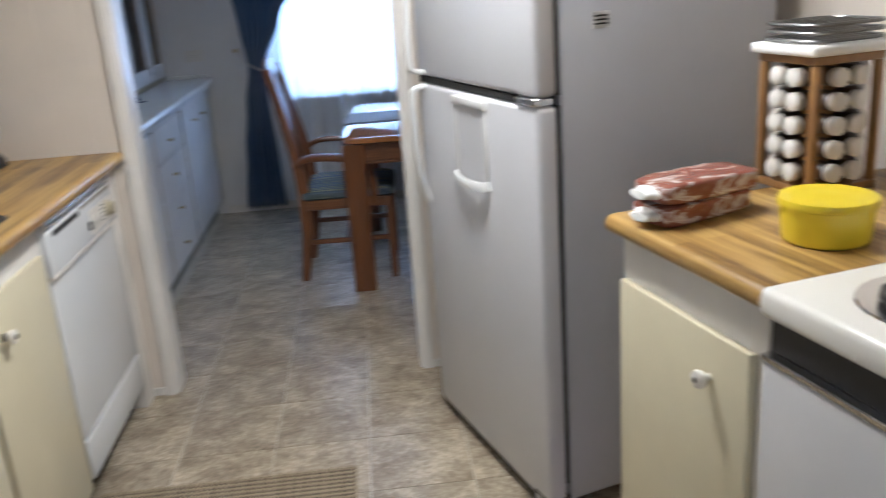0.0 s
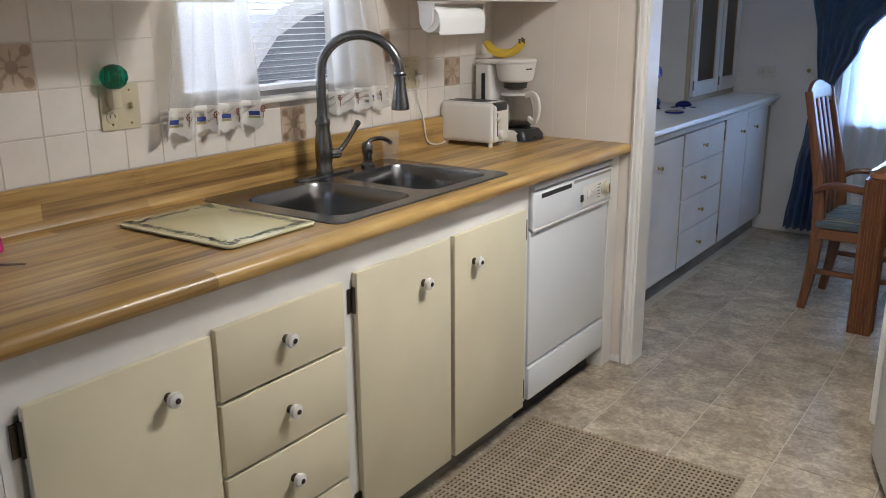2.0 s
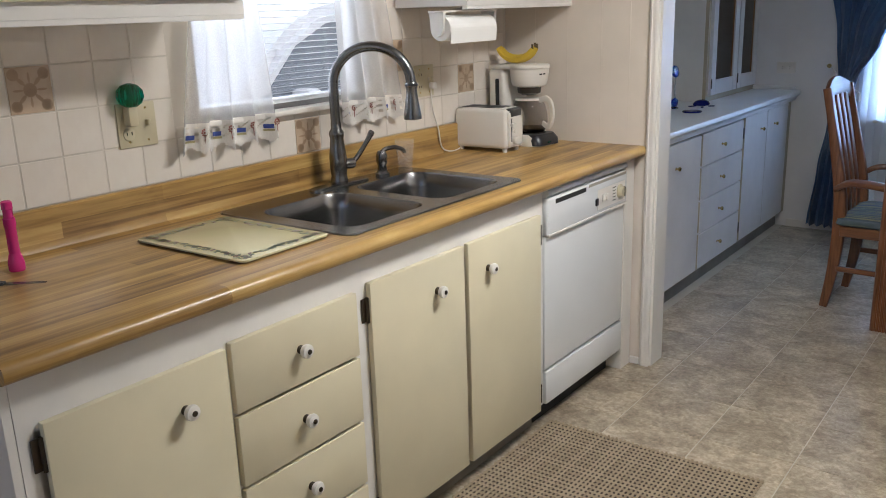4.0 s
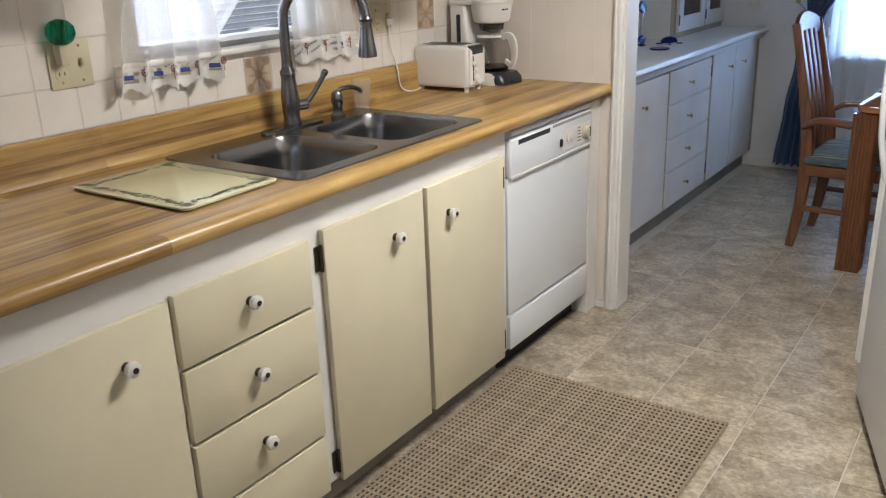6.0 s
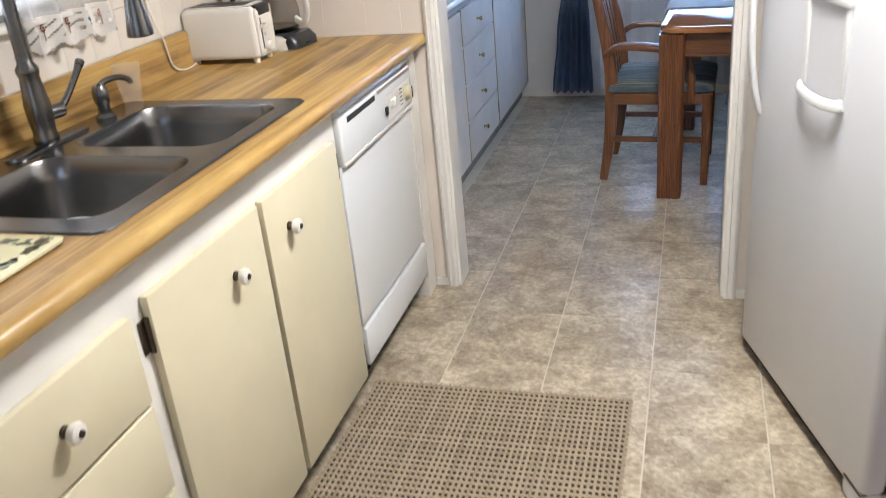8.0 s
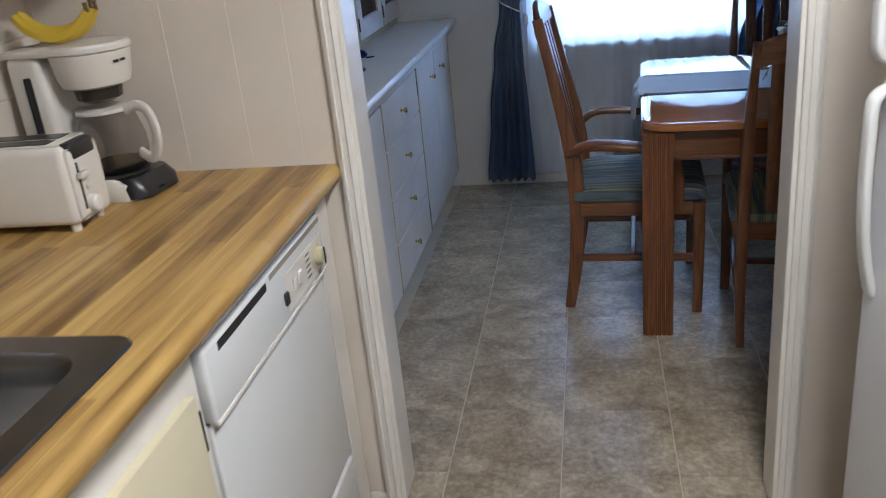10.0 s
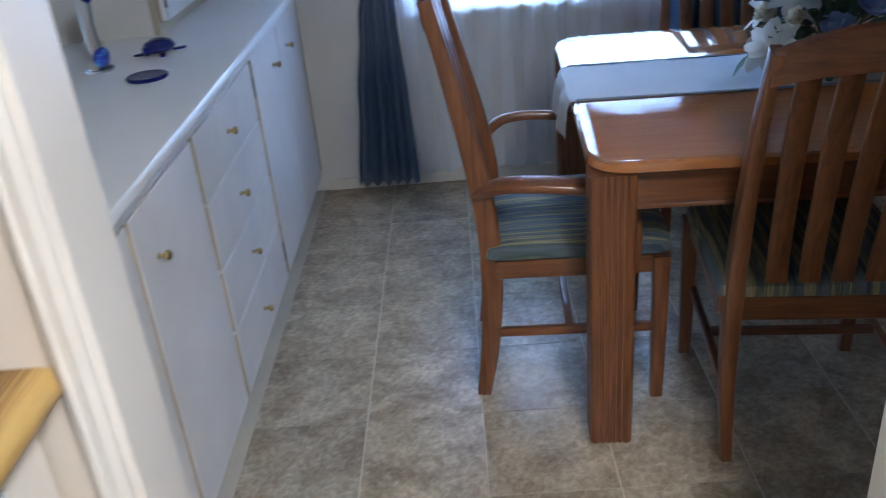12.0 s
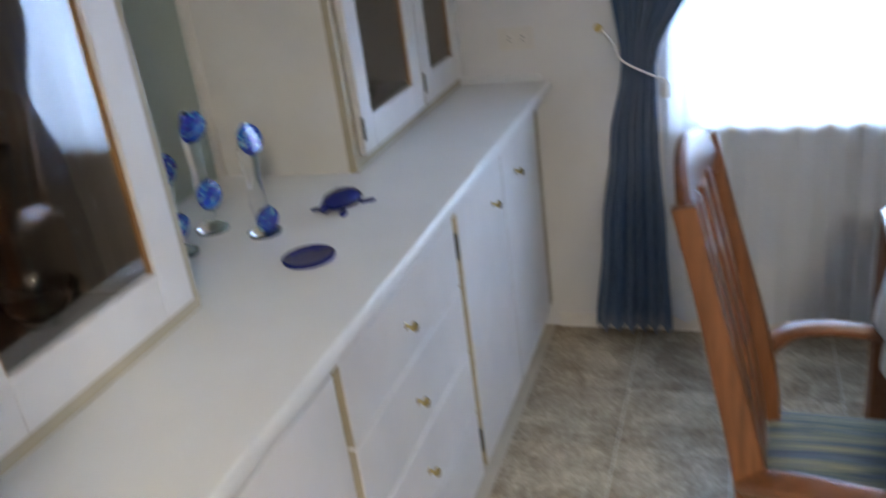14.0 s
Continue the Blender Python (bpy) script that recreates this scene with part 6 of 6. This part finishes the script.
# ---- dining room: curtains ----
def drape(name, rows, folds, depth, mat, label, yc, thick=0.0):
    """Pleated cloth: rows of (z, x0, x1) from top to bottom, pleats in y."""
    c = thing(name, Matrix.Identity(4), label, "curtain", "dining window curtains")
    bm = bmesh.new()
    n = folds * 8
    g = []
    fine = []
    for (za, a0, a1), (zb, b0, b1) in zip(rows, rows[1:]):
        for k in range(5):
            u = k / 5
            s = u * u * (3 - 2 * u)
            fine.append((za + (zb - za) * u, a0 + (b0 - a0) * s, a1 + (b1 - a1) * s))
    fine.append(rows[-1])
    for z, x0, x1 in fine:
        row = []
        for i in range(n + 1):
            u = i / n
            ph = u * folds * 2 * math.pi + 0.5 * math.sin(z * 3 + u * 9)
            row.append(bm.verts.new((x0 + (x1 - x0) * (u + 0.25 / folds * math.sin(ph * 2) * 0.3), yc + depth * math.sin(ph) * (0.8 + 0.3 * math.sin(u * 17)), z + 0.006 * math.sin(ph))))
        g.append(row)
    for a, b in zip(g, g[1:]):
        for i in range(n):
            bm.faces.new((a[i], b[i], b[i + 1], a[i + 1]))
    ob = part("panel", bm, mat, c)
    if thick:
        so = ob.modifiers.new("thickness", "SOLIDIFY")
        so.thickness = thick
    return c


drape("window_curtain", [(2.05, 0.62, 1.42), (1.6, 0.68, 1.28), (1.22, 0.74, 0.99), (0.94, 0.765, 0.865), (0.7, 0.72, 0.87), (0.4, 0.68, 0.885), (0.045, 0.645, 0.895)], 6, 0.026, M["curtain"], "blue pleated curtain tied back beside the dining window", FAR - 0.085, 0.002)
drape("window_curtain", [(2.05, 1.65, 2.5), (1.6, 1.75, 2.42), (1.22, 1.88, 2.36), (0.94, 1.98, 2.28), (0.7, 1.9, 2.34), (0.4, 1.88, 2.36), (0.045, 1.86, 2.38)], 8, 0.026, M["curtain"], "blue pleated curtain tied back beside the dining window", FAR - 0.085, 0.002)
drape("sheer_curtain", [(2.05, 0.86, 2.15), (1.4, 0.865, 2.14), (0.8, 0.87, 2.14), (0.06, 0.875, 2.13)], 14, 0.014, M["sheer"], "white sheer curtain over the whole dining window", FAR - 0.036)
rod = thing("curtain_rod", pose(0.56, FAR - 0.06, 2.06), "white curtain rod over the dining window", "curtain rod")
part("rod", lathe([(0.012, 0), (0.012, 2.02)], 12, pose(0, 0, 0, 0, 90, 0)), M["trim"], rod)
for x in (0.02, 1.98):
    part("bracket", box(x - 0.01, x + 0.01, -0.01, 0.0595, -0.014, 0.014, 0.003, 1), M["trim"], rod)
tie = thing("curtain_tieback", pose(0.8, FAR - 0.085, 0.945), "white cord tieback round the blue curtain", "tieback")
part("cord", sweep([(-0.11, 0.082, 0.1), (-0.06, 0.02, 0.06), (-0.03, -0.038, 0.02), (0.04, -0.042, -0.02), (0.09, -0.03, -0.045)], circle(0.004, 8), 4), M["lace_edge"], tie)
part("hook", lathe([(0.008, 0), (0.008, 0.012), (0.014, 0.016), (0.012, 0.022)], 12, pose(-0.11, 0.084, 0.1, 90)), M["brass"], tie)
part("tassel", lathe([(0.004, 0.0), (0.012, -0.012), (0.014, -0.05), (0.008, -0.055)], 10, pose(0.092, -0.03, -0.045)), M["lace_edge"], tie)
o3 = tagged(thing("outlet_3", pose(0.43, FAR - 0.001, 1.03), "white duplex outlet plate above the hutch counter", "wall plate"), kind="structure")
part("plate", box(-0.058, 0.058, -0.006, 0.0, -0.036, 0.036, 0.003, 2), M["plastic"], o3)
for x in (-0.022, 0.022):
    rc = part("receptacle", lathe([(0.016, 0), (0.016, 0.0075), (0.014, 0.0085)], 16, pose(x, 0, 0, 90, 0, 0)), M["plastic"], o3)
    for q in (-0.006, 0.006):
        part("slot", box(x - 0.004, x + 0.004, -0.0098, -0.0087, q - 0.001, q + 0.001), M["dark"], rc, smooth=False)


# ---- rug: woven mat in front of the sink ----
def rug():
    r = thing("woven_rug", pose(0.588, 1.2, 0.0), "chunky beige and brown woven mat on the kitchen floor", "rug")
    W, L = 0.762, 1.51
    part("backing", box(0.003, W - 0.003, 0.003, L - 0.003, 0.0008, 0.005, 0.001, 1), M["rug_base"], r, "dark rubber backing", False)
    nx, ny = 51, 71
    px, py = W / nx, L / ny
    rr = np.random.RandomState(3)
    verts, faces = [], []

    def yarn(n, pitch, length, steps, half, along, crest, dip, phase):
        """n parallel yarns, each a rounded strip that rises and dips along its length."""
        for i in range(n):
            c, w = pitch * (i + 0.5) + rr.uniform(-0.0004, 0.0004), half * rr.uniform(0.93, 1.07)
            k0 = len(verts)
            for q in range(steps + 1):
                u = length * q / steps
                h = (crest if (q + i * phase) % 2 else dip) + rr.uniform(-0.0004, 0.0004)
                for side, top in ((-1, 0.004), (-0.6, h), (0.6, h), (1, 0.004)):
                    p = c + w * side
                    verts.append((p, u, top) if along == "y" else (u, p, top))
            for q in range(steps):
                for e in range(3):
                    a = k0 + q * 4 + e
                    faces.append((a, a + 1, a + 5, a + 4) if along == "x" else (a, a + 4, a + 5, a + 1))

    yarn(nx, px, L, ny * 2, px * 0.275, "y", 0.0098, 0.0068, 1)
    yarn(ny, py, W, nx * 2, py * 0.25, "x", 0.0084, 0.0062, 1)
    me = bpy.data.meshes.new("weave")
    me.from_pydata(verts, [], faces)
    a = Mat("beige_wool_loops", 0.95)
    col = a.ramp(a.island(), (0.0, (0.26, 0.204, 0.133)), (0.5, (0.32, 0.253, 0.166)), (1.0, (0.38, 0.303, 0.205)))
    a.set("Base Color", col)
    a.bump(a.noise(700, 2), 0.4, 0.001)
    me.materials.append(a.m)
    ob = new("weave", me)
    ob.parent = r
    tagged(ob, "beige woven wool loops", kind="stuff")


rug()


# ---- wall tiles behind the worktop ----
TP = 0.1108


def tiles():
    w = setting("wall_tiling", box(-0.0078, -0.0015, 0.834, P0 - 0.001, 1.0, 1.0225), M["tile_grout"], "cream glazed wall tiles with brown patterned accents")
    gr = join(box(-0.0078, -0.0015, 0.4, KW["y0"], 1.0226, 1.46), box(-0.0078, -0.0015, KW["y1"], P0 - 0.001, 1.0226, 1.46), box(-0.0078, -0.0015, KW["y0"], KW["y1"], 1.0226, KW["z0"] - 0.001))
    part("grout", gr, M["tile_grout"], w, smooth=False)
    g = 0.0028

    def mesh(mat, sy=TP - g, sz=TP - g):
        bm = box(-0.0012, 0.0, 0, sy, 0, sz)
        for v in bm.verts:
            if v.co.x > -0.0006:
                v.co.y += 0.0015 if v.co.y < sy / 2 else -0.0015
                v.co.z += 0.0015 if v.co.z < sz / 2 else -0.0015
        me = bpy.data.meshes.new("tile")
        bm.to_mesh(me)
        bm.free()
        me.materials.append(mat)
        return me

    whole, deco = mesh(M["tile"]), mesh(M["deco"])
    short = mesh(M["tile"], TP - g, KW["z0"] - 1.0226 - TP - 0.002)
    y_ref, z_ref = 1.3455, 1.0226
    accents = {(-1, 2), (7, 0), (15, 1), (11, 2)}
    for k in range(-5, 19):
        y = y_ref + k * TP
        if y + TP > P0 + 0.06:
            continue
        for q in range(4):
            z = z_ref + q * TP
            inside = KW["y0"] - 0.09 < y < KW["y1"] - 0.02
            if inside and q > 1:
                continue
            me = short if inside and q == 1 else (deco if (k, q) in accents else whole)
            t = new("patterned_tile" if me is deco else "tile", me)
            t.parent = w
            t.location = (0, y + g / 2, z + g / 2)
            if me is deco:
                cy, cz = y + TP / 2, z + TP / 2
                bits = [lathe([(0.0085, 0.0003), (0.006, 0.0006)], 10, pose(0, cy, cz, 0, 90, 0)), lathe([(0.0165, 0.0002), (0.0165, 0.0005), (0.0135, 0.0005), (0.0135, 0.0002)], 16, pose(0, cy, cz, 0, 90, 0))]
                for m in range(8):
                    leaf = extrude([(0.0 + 0.013 * (1 + math.cos(q)), (0.0048 if m % 2 else 0.003) * math.sin(q)) for q in [math.pi * e / 5 for e in range(10)]], 0.0002, 0.0005, "z")
                    bits.append(moved(leaf, pose(0, cy, cz, 0, 90, 0) @ Matrix.Rotation(math.pi * m / 4, 4, "Z") @ Matrix.Translation((0.016, 0, 0))))
                for sy in (-1, 1):
                    for sz in (-1, 1):
                        bits.append(lathe([(0.014, 0.0002), (0.014, 0.0005), (0.0115, 0.0005), (0.0115, 0.0002)], 12, pose(0, cy + sy * 0.037, cz + sz * 0.037, 0, 90, 0)))
                part("tile_pattern", join(*bits), M["deco_line"], t, "brown printed rosette", False).matrix_parent_inverse = Matrix.Translation((0, -(y + g / 2), -(z + g / 2)))


tiles()


# ---- floor tiles ----
def floor_tiles():
    f = setting("floor", box(-0.38, RIGHT, NEAR, FAR, -0.0024, -0.0016), M["grout"], "mottled grey-beige vinyl floor tiles with pale joints")
    P, g, gy = 0.3045, 0.0034, 0.0022
    bm = box(0, P - g, 0, P - gy, -0.0014, 0.0)
    for v in bm.verts:
        if v.co.z > -0.0006:
            v.co.x += 0.001 if v.co.x < P / 2 else -0.001
            v.co.y += 0.0003 if v.co.y < P / 2 else -0.0003
    me = bpy.data.meshes.new("floor_tile")
    bm.to_mesh(me)
    bm.free()
    me.materials.append(M["vinyl"])
    for i in range(-1, 8):
        for j in range(-20, 5):
            x, y = 0.782 + i * P, 4.703 + j * P
            if y < NEAR or (x > 2.2 and y < P0 - P) or x + P > RIGHT:
                continue
            t = new("tile", me)
            t.parent = f
            t.location = (x + g / 2, y + gy / 2, 0)


floor_tiles()
